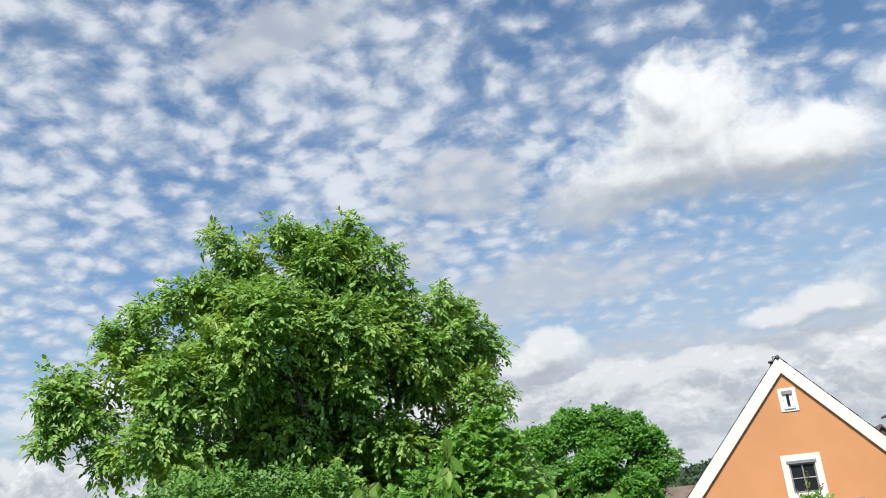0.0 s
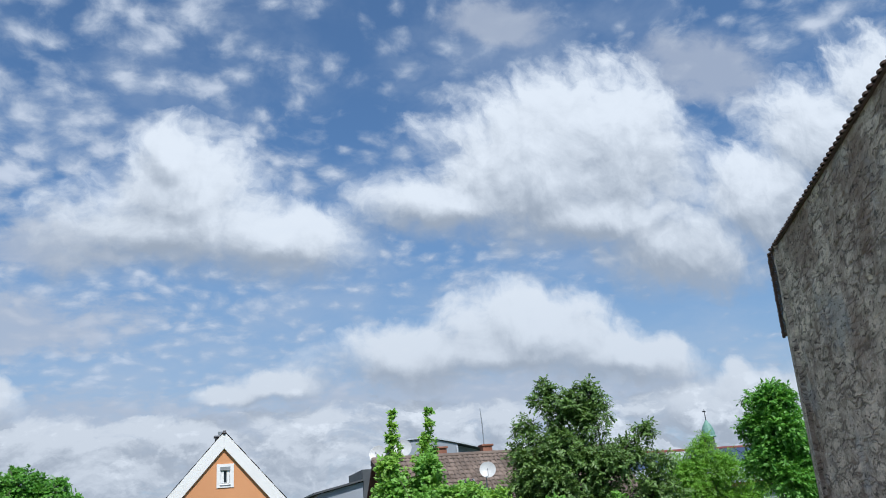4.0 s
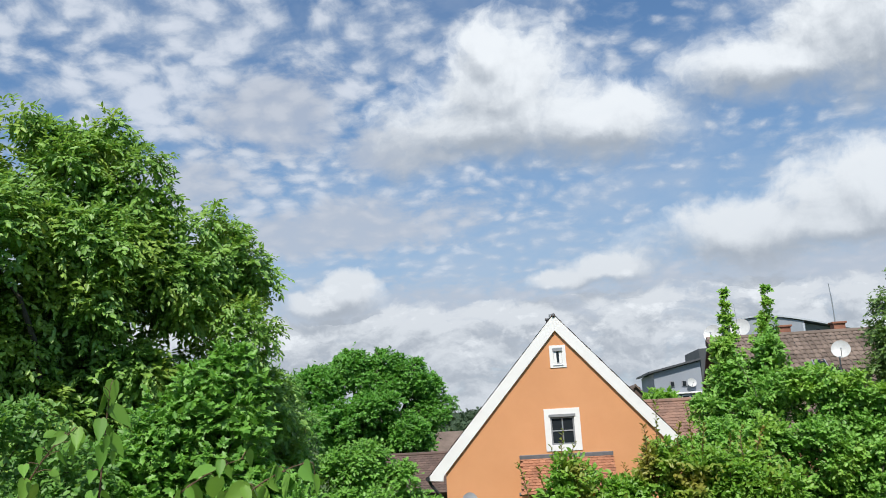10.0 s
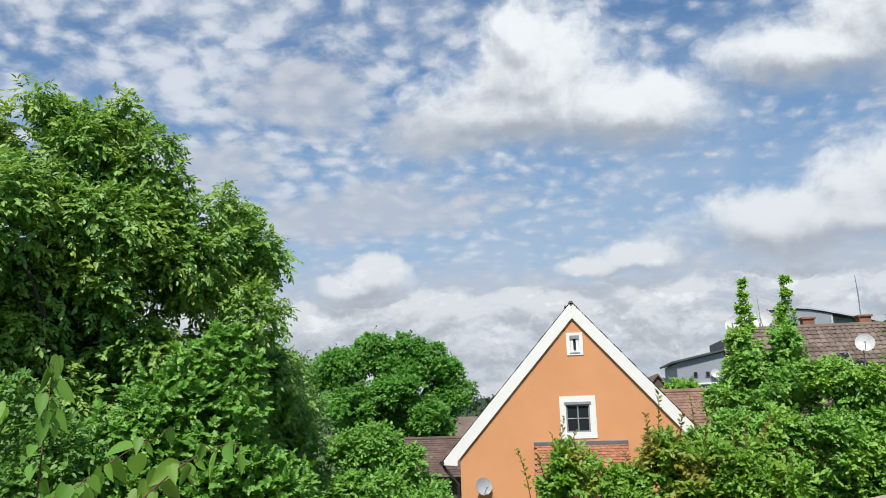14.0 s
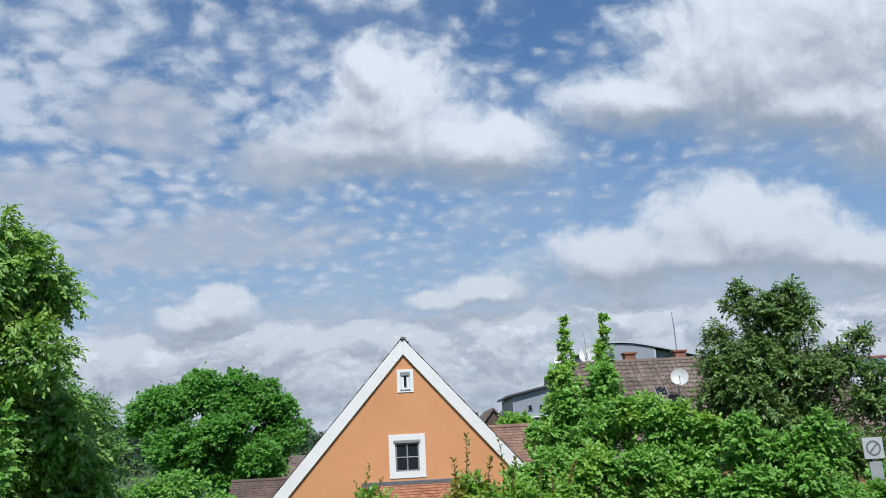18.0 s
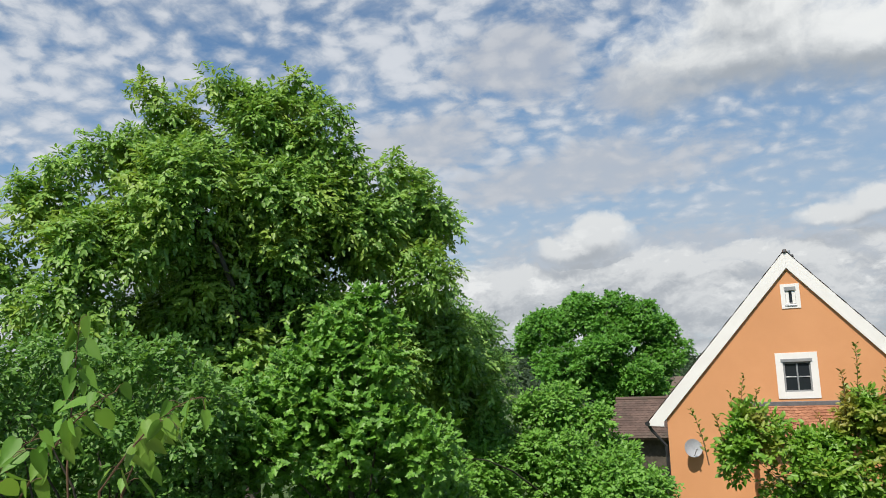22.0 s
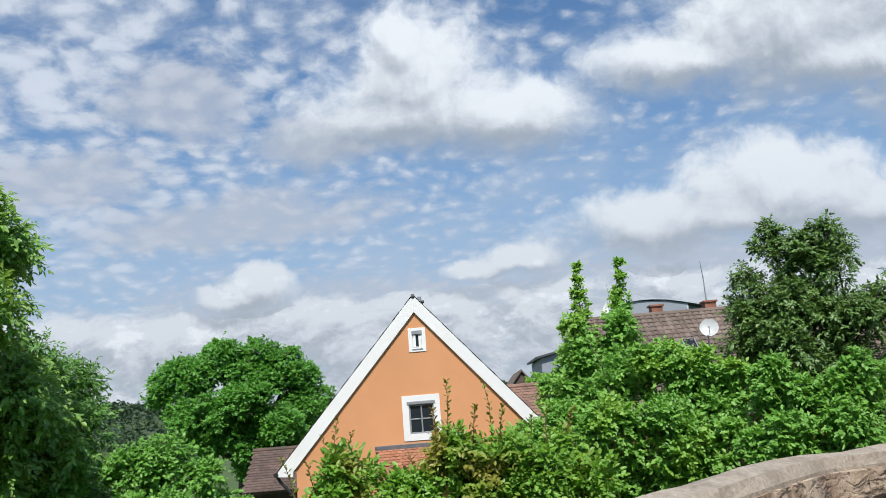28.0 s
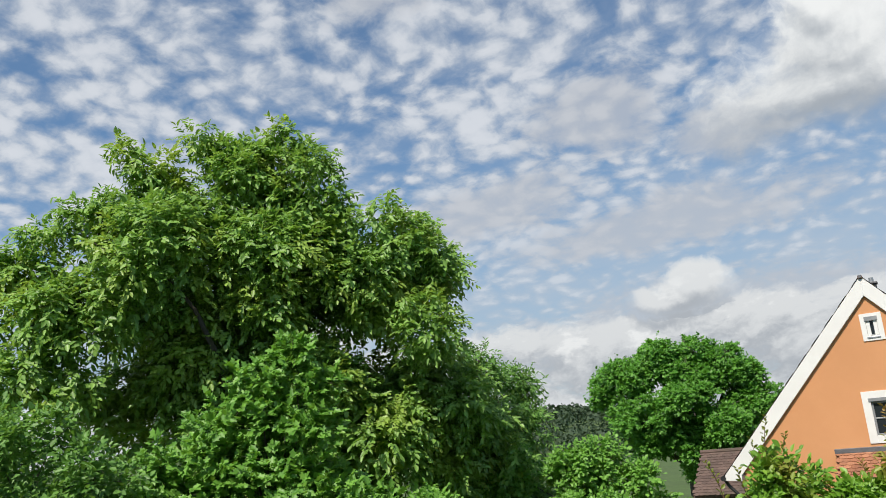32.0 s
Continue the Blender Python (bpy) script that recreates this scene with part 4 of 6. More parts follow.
def orange_house():
    root = thing("orange_house", "orange rendered gabled house with broad white verge boards", "house")
    half, eave = 3.62, -1.30
    inner = 2.98
    # gable wall with openings
    holes = [(-0.53, 0.55, -0.67, 0.59), (-0.215, 0.285, 1.82, 2.51)]
    bm = bmesh.new()
    xs = sorted({-half, half, *[h[0] + 0.03 for h in holes], *[h[1] - 0.03 for h in holes]})
    zs = sorted({-5.2, -1.35, *[h[2] + 0.03 for h in holes], *[h[3] - 0.03 for h in holes]})
    def roofline(x):
        return inner + 0.25 - abs(x) * PITCH
    cols = sorted({*xs, 0.0})
    for x0, x1 in zip(cols, cols[1:]):
        mid = (x0 + x1) / 2
        cuts = [(h[2] + 0.03, h[3] - 0.03) for h in holes if h[0] < mid < h[1]]
        z = -5.2
        for a, b in sorted(cuts) + [(None, None)]:
            if a is None:
                quad = [(x0, z), (x1, z), (x1, roofline(x1)), (x0, roofline(x0))]
            else:
                quad = [(x0, z), (x1, z), (x1, a), (x0, a)]
                z = b
            bm.faces.new([bm.verts.new((x, GY, h)) for x, h in quad])
    bmesh.ops.remove_doubles(bm, verts=bm.verts[:], dist=0.0005)
    got = bmesh.ops.extrude_face_region(bm, geom=bm.faces[:])
    bmesh.ops.translate(bm, vec=(0, 0.3, 0), verts=[v for v in got["geom"] if isinstance(v, bmesh.types.BMVert)])
    part("gable_wall", bm, M_ORANGE, root, "orange rendered gable wall")
    for s in (-1, 1):
        part("side_wall", boxed(min(s * half, s * (half - 0.3)), max(s * half, s * (half - 0.3)), GY + 0.3, 33, -5.2, -0.98), M_ORANGE, root)
    part("back_wall", prism([(-half + 0.3, -5.2), (half - 0.3, -5.2), (half - 0.3, -0.9), (0, inner - 0.1), (-half + 0.3, -0.9)], 32.7, 33.0), M_ORANGE, root)
    # roof slopes
    tip = 4.12
    for s in (-1, 1):
        outline = [(0, RIDGE), (s * tip, RIDGE - tip * PITCH), (s * tip, RIDGE - tip * PITCH - 0.10), (0, RIDGE - 0.14)]
        part("roof", prism(outline, GY + 0.03, 33.2), M_TILE_OLD, root, "weathered brown tiled roof slope")
        # verge board with its square return at the eave
        z_in = inner - 0.02
        board = [(0, RIDGE + 0.0), (s * tip, RIDGE - tip * PITCH), (s * (tip + 0.02), -1.36), (s * 3.70, -1.39), (s * 3.70, z_in - 3.70 * PITCH), (0, z_in)]
        part("verge_board", prism(board, GY - 0.09, GY + 0.026, 0.006), M_WHITE, root, "broad white verge board")
        length = math.hypot(tip, tip * PITCH)
        down = Vector((s * tip, 0, -tip * PITCH)).normalized()
        edge = tile_rows((0, GY - 0.115, RIDGE + 0.012), (0, 1, 0), down, 0.36, length + 0.02, 0.18, 0.30, 5 + s, 0.004, 0.002)
        part("verge_tiles", edge, M_TILE_OLD, root, "grey-brown tile edge")
        part("gutter", rod([(s * (tip + 0.06), GY - 0.12, -1.30), (s * (tip + 0.06), 33.1, -1.34)], [0.07, 0.07], 10), M_BLACK, root, "black gutter")
        part("downpipe", rod([(s * (tip + 0.06), GY + 0.05, -1.33), (s * (tip - 0.02), GY + 0.08, -1.5), (s * (half + 0.09), GY + 0.12, -1.95), (s * (half + 0.08), GY + 0.12, -5.1)], [0.045] * 4, 8), M_BLACK, root, "black downpipe")
    part("ridge_tiles", rod([(0, GY - 0.12, RIDGE - 0.02), (0, 33.2, RIDGE - 0.02)], [0.06, 0.06], 8), M_TILE_OLD, root)
    part("ridge_end", boxed(-0.035, 0.035, GY - 0.15, GY - 0.121, RIDGE - 0.05, RIDGE + 0.035, 0.01), M_LEAD, root, "dark ridge end cap")
    chim = part("chimney", boxed(-0.15, 0.15, 27.8, 28.1, 3.0, 3.92, 0.01), M_BLACK, root, "slim dark chimney")
    part("cap", boxed(-0.19, 0.19, 27.76, 28.14, 3.92, 3.98, 0.01), M_LEAD, chim)
    part("flue", rod([(0.03, 27.95, 3.98), (0.03, 27.95, 4.13)], [0.07, 0.07], 10), M_STEEL, chim)
    window(root, -0.53, 0.55, -0.67, 0.59, GY, 0.185)
    small = window(root, -0.215, 0.285, 1.82, 2.51, GY, 0.12, bars=False, hood=False)
    part("shutter_box", boxed(-0.115, 0.185, GY - 0.04, GY + 0.05, 2.32, 2.43, 0.006), M_GREYTRIM, small, "grey shutter box")
    part("blind", boxed(-0.09, -0.005, GY + 0.0, GY + 0.04, 1.95, 2.32, 0.004), M_WHITE, small)
    part("blind", boxed(0.075, 0.16, GY + 0.0, GY + 0.04, 1.95, 2.32, 0.004), M_WHITE, small)
    part("sill", boxed(-0.12, 0.19, GY - 0.04, GY + 0.03, 1.875, 1.92, 0.006), M_STEEL, small)
    # lean-to porch under the window
    top, low, out = -0.76, -1.72, 1.25
    porch = part("porch", prism([(-1.15, -5.0), (1.25, -5.0), (1.25, -1.75), (-1.15, -1.75)], GY - 1.0, GY - 0.002), M_ORANGE, root, "orange lean-to porch")
    bm = bmesh.new()
    hexa(bm, [(-1.33, GY - 0.01, top - 0.14), (1.40, GY - 0.01, top - 0.14), (1.40, GY - out, low - 0.1), (-1.33, GY - out, low - 0.1)], [(-1.33, GY - 0.01, top - 0.06), (1.40, GY - 0.01, top - 0.06), (1.40, GY - out, low), (-1.33, GY - out, low)])
    part("porch_roof", bm, M_TILE_RED, porch)
    part("porch_tiles", tile_rows((-1.35, GY - 0.08, top - 0.07), (1, 0, 0), (0, -out, low - top + 0.06), 2.77, 1.60, 0.17, 0.125, 11), M_TILE_RED, porch, "red clay plain tiles")
    part("flashing", boxed(-1.36, 1.43, GY - 0.16, GY - 0.003, top - 0.10, top + 0.02, 0.01), M_LEAD, porch, "dark lead flashing")
    part("porch_gutter", rod([(-1.4, GY - out - 0.05, low - 0.05), (1.45, GY - out - 0.05, low - 0.05)], [0.05, 0.05], 8), M_BLACK, porch)
    return root


orange_house()


def satellite_dish(at, axis, radius, material, label):
    root = thing("satellite_dish", label, "satellite dish", at)
    part("bowl", dome(bmesh.new(), (0, 0, 0), axis, radius, radius * 0.22), material, root)
    a = Vector(axis).normalized()
    part("feed_arm", rod([a * -0.02 + Vector((0, 0, -radius * 0.95)), a * radius * 0.9 + Vector((0, 0, -radius * 0.25))], [0.012, 0.012], 6), M_STEEL, root)
    part("receiver", rod([a * radius * 0.82 + Vector((0, 0, -radius * 0.22)), a * radius * 1.0 + Vector((0, 0, -radius * 0.3))], [0.03, 0.03], 8), M_DISHGREY, root)
    part("mount", rod([a * -radius * 0.22, a * -(radius * 0.22 + 0.16)], [0.025, 0.025], 6), M_STEEL, root)
    return root


satellite_dish((-2.9, GY - 0.28, -1.98), (0.55, -1, 0.25), 0.26, M_DISHGREY, "small grey satellite dish on the orange gable wall")


# ---------- low outbuilding roof behind the house ----------
def outbuilding():
    root = thing("outbuilding", "low outbuilding with a weathered dark brown tiled roof", "shed")
    part("wall", boxed(-7.3, -3.9, 32.9, 36.6, -5.4, -2.3), M_BARK, root)
    bm = bmesh.new()
    hexa(bm, [(-7.62, 34.6, -1.05), (-3.8, 34.6, -1.05), (-3.8, 32.4, -2.5), (-7.62, 32.4, -2.5)], [(-7.62, 34.6, -0.92), (-3.8, 34.6, -0.92), (-3.8, 32.4, -2.37), (-7.62, 32.4, -2.37)])
    hexa(bm, [(-7.62, 34.62, -1.05), (-3.8, 34.62, -1.05), (-3.8, 36.9, -2.5), (-7.62, 36.9, -2.5)], [(-7.62, 34.62, -0.92), (-3.8, 34.62, -0.92), (-3.8, 36.9, -2.37), (-7.62, 36.9, -2.37)])
    part("roof", bm, M_TILE_OLD, root)
    part("roof_tiles", tile_rows((-7.66, 34.6, -0.90), (1, 0, 0), (0, -2.2, -1.45), 3.85, 2.68, 0.2, 0.17, 21), M_TILE_OLD, root)
    part("ridge", rod([(-7.66, 34.6, -0.88), (-3.8, 34.6, -0.88)], [0.09, 0.09], 8), M_TILE_OLD, root)
    return root


outbuilding()


def simple_house(name, label, x0, x1, y0, y1, base, eave, ridge, roof_mat, wall_mat, along_x=True, over=0.35):
    """A plain gabled house with overhanging roof slopes and a row of windows."""
    root = thing(name, label, "house")
    bm = bmesh.new()
    if along_x:
        ym = (y0 + y1) / 2
        outline = [(y0, base), (y1, base), (y1, eave), (ym, ridge - 0.12), (y0, eave)]
        a = [bm.verts.new((x0, y, z)) for y, z in outline]
        b = [bm.verts.new((x1, y, z)) for y, z in outline]
    else:
        xm = (x0 + x1) / 2
        outline = [(x0, base), (x1, base), (x1, eave), (xm, ridge - 0.12), (x0, eave)]
        a = [bm.verts.new((x, y0, z)) for x, z in outline]
        b = [bm.verts.new((x, y1, z)) for x, z in outline]
    bm.faces.new(a)
    bm.faces.new(b[::-1])
    for i in range(5):
        bm.faces.new((a[i], b[i], b[(i + 1) % 5], a[(i + 1) % 5]))
    part("wall", bm, wall_mat, root)
    for s in (-1, 1):
        bm = bmesh.new()
        if along_x:
            run = (y1 - y0) / 2
            k = (ridge - eave) / run
            ye, ze = ym + s * (run + over), eave - k * over
            hexa(bm, [(x0 - over, ym, ridge - 0.12), (x1 + over, ym, ridge - 0.12), (x1 + over, ye, ze - 0.12), (x0 - over, ye, ze - 0.12)], [(x0 - over, ym, ridge), (x1 + over, ym, ridge), (x1 + over, ye, ze), (x0 - over, ye, ze)])
        else:
            run = (x1 - x0) / 2
            k = (ridge - eave) / run
            xe, ze = xm + s * (run + over), eave - k * over
            hexa(bm, [(xm, y0 - over, ridge - 0.12), (xm, y1 + over, ridge - 0.12), (xe, y1 + over, ze - 0.12), (xe, y0 - over, ze - 0.12)], [(xm, y0 - over, ridge), (xm, y1 + over, ridge), (xe, y1 + over, ze), (xe, y0 - over, ze)])
        part("roof", bm, roof_mat, root)
    return root


# far reddish roofs behind the house
simple_house("far_house", "distant house with a reddish brown roof between the trees", -7.8, -2.6, 47, 55, -6, -2.3, 0.0, M_TILE_BROWN, M_WALLPALE, along_x=True)
simple_house("far_house", "distant house with a small brown gable behind bushes", 3.9, 5.6, 44, 50, -6, 1.0, 2.05, M_TILE_BROWN, M_TILE_OLD, along_x=False, over=0.15)


# ---------- brown-roofed house ----------
def brown_house():
    root = simple_house("brown_roof_house", "long house with a brown plain-tiled roof, chimneys and aerials", 5.85, 15.5, 24.4, 31.6, -5.5, -0.4, 2.80, M_TILE_BROWN, M_BRICK, along_x=True, over=0.25)
    run, rise = 3.85, 3.42
    part("roof_tiles", pantiles((5.58, 28.0, 2.82), (1, 0, 0), (0, -run, -rise), 10.2, math.hypot(run, rise), 0.21, 0.24), M_TILE_BROWN, root)
    part("ridge", rod([(5.58, 28.0, 2.82), (15.8, 28.0, 2.82)], [0.10, 0.10], 8), M_TILE_BROWN, root)
    part("verge", prism([(0, 0), (0.12, 0), (0.12, 0.2), (0, 0.2)], 0, 1), M_TILE_OLD, root).matrix_local = Matrix.Translation((5.52, 28.0, 2.62)) @ Matrix(((1, 0, 0, 0), (0, -run, 0, 0), (0, -rise, 1, 0), (0, 0, 0, 1)))
    for x in (8.4, 10.3):
        c = part("chimney", boxed(x - 0.2, x + 0.2, 28.1, 28.5, 2.4, 3.12, 0.01), M_BRICK, root, "short red brick chimney")
        part("cap", boxed(x - 0.25, x + 0.25, 28.05, 28.55, 3.12, 3.19, 0.01), M_BRICK, c)
    sky = part("roof_window", boxed(0, 0.46, -0.06, 0.0, 0, 0.55, 0.01), M_STEEL, root, "grey roof window")
    part("pane", boxed(0.05, 0.41, -0.075, -0.061, 0.05, 0.50), M_GLASS, sky)
    tilt = math.degrees(math.atan2(run, rise))
    sky.matrix_local = pose(8.72, 26.45, 1.42, -tilt, 0, 0)
    for x, y, top, r in ((10.2, 28.2, 4.62, 0.022), (6.77, 28.2, 4.08, 0.012)):
        m = part("aerial", rod([(x, y, 2.7), (x, y, 3.0), (x, y, top - 0.6), (x - 0.03, y, top)], [r * 1.6, r * 1.4, r, r * 0.5], 6), M_STEEL, root, "thin aerial mast")
    return root


brown_house()
satellite_dish((9.37, 25.75, 2.05), (-0.35, -1, 0.3), 0.30, M_DISH, "white satellite dish on the brown roof")
part("dish_pole", rod([(9.37, 25.98, 1.1), (9.37, 25.98, 2.1)], [0.025, 0.025], 6), M_STEEL, bpy.data.objects["satellite_dish.001"]).matrix_local = Matrix.Translation((-9.37, -25.75, -2.05))

ridge_dish = satellite_dish((6.88, 28.3, 3.22), (-0.5, -1, 0.35), 0.36, M_DISH, "large white satellite dish at the ridge of the brown roof")
part("dish_pole", rod([(0.06, 0.22, -0.6), (0.06, 0.22, 0.05)], [0.03, 0.03], 6), M_STEEL, ridge_dish)
rear_dish = satellite_dish((5.95, 28.6, 3.10), (-0.5, -1, 0.35), 0.34, M_DISH, "white satellite dish behind the ridge of the brown roof")
part("dish_pole", rod([(0.06, 0.22, -0.9), (0.06, 0.22, 0.05)], [0.03, 0.03], 6), M_STEEL, rear_dish)


# ---------- grey modern buildings ----------
def grey_tower():
    root = thing("grey_hall", "grey clad building with a bowed roof and dark overhang", "building")
    outline = [(12.7, 5.74), (13.4, 5.80), (14.2, 5.80), (15.0, 5.72), (15.8, 5.56), (16.6, 5.37), (17.4, 5.17), (18.2, 4.97), (20.2, 4.45)]
    top = [(x, z - 0.09) for x, z in outline]
    part("wall", prism([(12.85, -5.0), (16.3, -5.0), (16.3, 5.33), (15.0, 5.62), (13.4, 5.70), (12.85, 5.66)], 48, 56), M_GREY, root)
    part("recessed_wall", prism([(16.302, -5.0), (20.2, -5.0), (20.2, 4.34), (18.2, 4.86), (16.302, 5.32)], 48.55, 56), M_GREY, root)
    part("roof", prism(outline + top[::-1], 47.93, 56.2), M_GREYDARK, root, "thin dark bowed roof")
    part("roof_edge", prism([(x, z + 0.035) for x, z in outline] + [(x, z - 0.06) for x, z in outline][::-1], 47.88, 47.928), M_METALLIGHT, root, "pale metal roof edge")
    part("round_window", rod([(17.2, 48.50, 4.60), (17.2, 48.56, 4.60)], [0.25, 0.25], 16), M_GLASS, root)
    part("post", boxed(16.18, 16.30, 47.94, 47.995, -5.0, 5.2), M_METALLIGHT, root)
    root.location.x = -0.82
    return root


grey_tower()


def grey_wing():
    root = thing("grey_wing", "low grey clad building with a slanting roof and windows", "building")
    part("wall", prism([(6.15, -5), (8.95, -5), (8.95, 3.2), (6.15, 2.62)], 48, 54), M_GREY, root)
    part("roof", prism([(5.85, 2.72), (9.05, 3.38), (9.05, 3.27), (5.85, 2.60)], 47.7, 54.2), M_GREYDARK, root, "dark mono-pitch roof")
    part("stair_block", boxed(9.0, 9.75, 48.2, 53, -5, 3.95), M_GREYDARK, root, "dark stair block")
    for i, x in enumerate((6.35, 7.0, 7.65)):
        w = part("window", boxed(x, x + 0.5, 47.93, 47.995, 0.65, 1.25, 0.01), M_WHITE, root, "white framed window")
        part("pane", boxed(x + 0.05, x + 0.45, 47.905, 47.928, 0.70, 1.20), M_GLASS, w)
    for x in (7.05, 7.75):
        w = part("window", boxed(x, x + 0.28, 47.94, 47.995, 1.75, 2.1, 0.01), M_WALLGREY, root)
        part("pane", boxed(x + 0.04, x + 0.24, 47.915, 47.938, 1.79, 2.06), M_GLASS, w)
    part("fascia", boxed(6.2, 8.9, 47.80, 47.995, 1.32, 1.42, 0.01), M_WHITE, root)
    part("red_bay", boxed(8.45, 9.7, 47.5, 48.15, -5, 1.15), M_REDTRIM, root, "dark red bay")
    root.location = (0.2, 0, 0.15)
    return root


grey_wing()
satellite_dish((8.50, 47.72, 2.10), (0.1, -1, 0.2), 0.27, M_DISH, "white satellite dish on the grey wing")


def long_school():
    """Large building down the street: solar panels on its roof, dark red eaves, grey walls."""
    root = thing("long_building", "large grey building with dark red eaves and rooftop solar panels", "building")
    part("wall", boxed(34.6, 62, 58, 70, -6, 2.0), M_WALLGREY, root)
    part("end_bay", boxed(31.5, 35.2, 56.5, 68, -6, 2.6), M_WALLGREY, root)
    bm = bmesh.new()
    hexa(bm, [(33.2, 57.4, 1.75), (63, 57.4, 1.75), (63, 64, 5.0), (33.2, 64, 5.0)], [(33.2, 57.4, 1.95), (63, 57.4, 1.95), (63, 64, 5.25), (33.2, 64, 5.25)])
    hexa(bm, [(33.2, 64.02, 5.0), (63, 64.02, 5.0), (63, 71, 1.75), (33.2, 71, 1.75)], [(33.2, 64.02, 5.25), (63, 64.02, 5.25), (63, 71, 1.95), (33.2, 71, 1.95)])
    part("roof", bm, M_METALLIGHT, root, "pale grey metal roof")
    part("ridge", rod([(33.1, 64, 5.27), (63.1, 64, 5.27)], [0.16, 0.16], 8), M_REDTRIM, root, "red ridge")
    part("eave", boxed(33.1, 63.1, 57.2, 57.39, 1.62, 1.92, 0.02), M_REDTRIM, root, "dark red eave board")
    bm = bmesh.new()
    hexa(bm, [(33.0, 57.2, 1.6), (33.19, 57.2, 1.6), (33.19, 64, 4.95), (33.0, 64, 4.95)], [(33.0, 57.2, 2.0), (33.19, 57.2, 2.0), (33.19, 64, 5.35), (33.0, 64, 5.35)])
    part("verge", bm, M_REDTRIM, root, "dark red verge board")
    k = 3.3 / 6.6
    for row in range(2):
        for col in range(11):
            x, y = 34.2 + col * 1.25 + (3.4 if col > 3 else 0), 60.6 + row * 1.62
            bm = bmesh.new()
            z = 1.95 + (y - 57.4) * k + 0.06
            hexa(bm, [(x, y, z), (x + 1.15, y, z), (x + 1.15, y + 1.5, z + 1.5 * k), (x, y + 1.5, z + 1.5 * k)], [(x, y, z + 0.05), (x + 1.15, y, z + 0.05), (x + 1.15, y + 1.5, z + 1.5 * k + 0.05), (x, y + 1.5, z + 1.5 * k + 0.05)])
            part("solar_panel", bm, M_SOLAR, root, "dark blue solar panel")
    for i in range(6):
        x = 36.5 + i * 2.6
        w = part("window", boxed(x, x + 1.25, 57.93, 57.995, -0.55, 0.75, 0.02), M_WHITE, root, "white framed window")
        part("pane", boxed(x + 0.08, x + 0.60, 57.90, 57.928, -0.47, 0.67), M_GLASS, w)
        part("pane", boxed(x + 0.66, x + 1.17, 57.90, 57.928, -0.47, 0.67), M_GLASS, w)
    part("garage_door", boxed(38.0, 40.2, 57.92, 57.995, -5.2, -2.6, 0.02), M_WHITE, root, "white door")
    return root


long_school()


def cupola():
    root = thing("cupola", "green copper onion-topped bell turret on the far roof", "turret")
    cx, cy, z0 = 45.4, 64.0, 5.0
    part("drum", rod([(cx, cy, z0), (cx, cy, z0 + 1.35)], [0.46, 0.46], 8), M_GREYDARK, root, "dark drum")
    part("cornice", rod([(cx, cy, z0 + 1.35), (cx, cy, z0 + 1.48)], [0.72, 0.66], 8), M_COPPER, root)
    part("bell_roof", rod([(cx, cy, z0 + 1.48), (cx, cy, z0 + 1.75), (cx, cy, z0 + 2.1), (cx, cy, z0 + 2.45), (cx, cy, z0 + 2.7), (cx, cy, z0 + 2.95)], [0.60, 0.61, 0.53, 0.38, 0.20, 0.06], 12), M_COPPER, root, "green copper bell roof")
    part("spire", rod([(cx, cy, z0 + 2.95), (cx, cy, z0 + 3.95)], [0.05, 0.03], 6), M_BLACK, root)
    part("vane", boxed(cx - 0.22, cx + 0.14, cy - 0.02, cy + 0.02, z0 + 3.66, z0 + 3.80, 0.01), M_BLACK, root)
    return root


cupola()


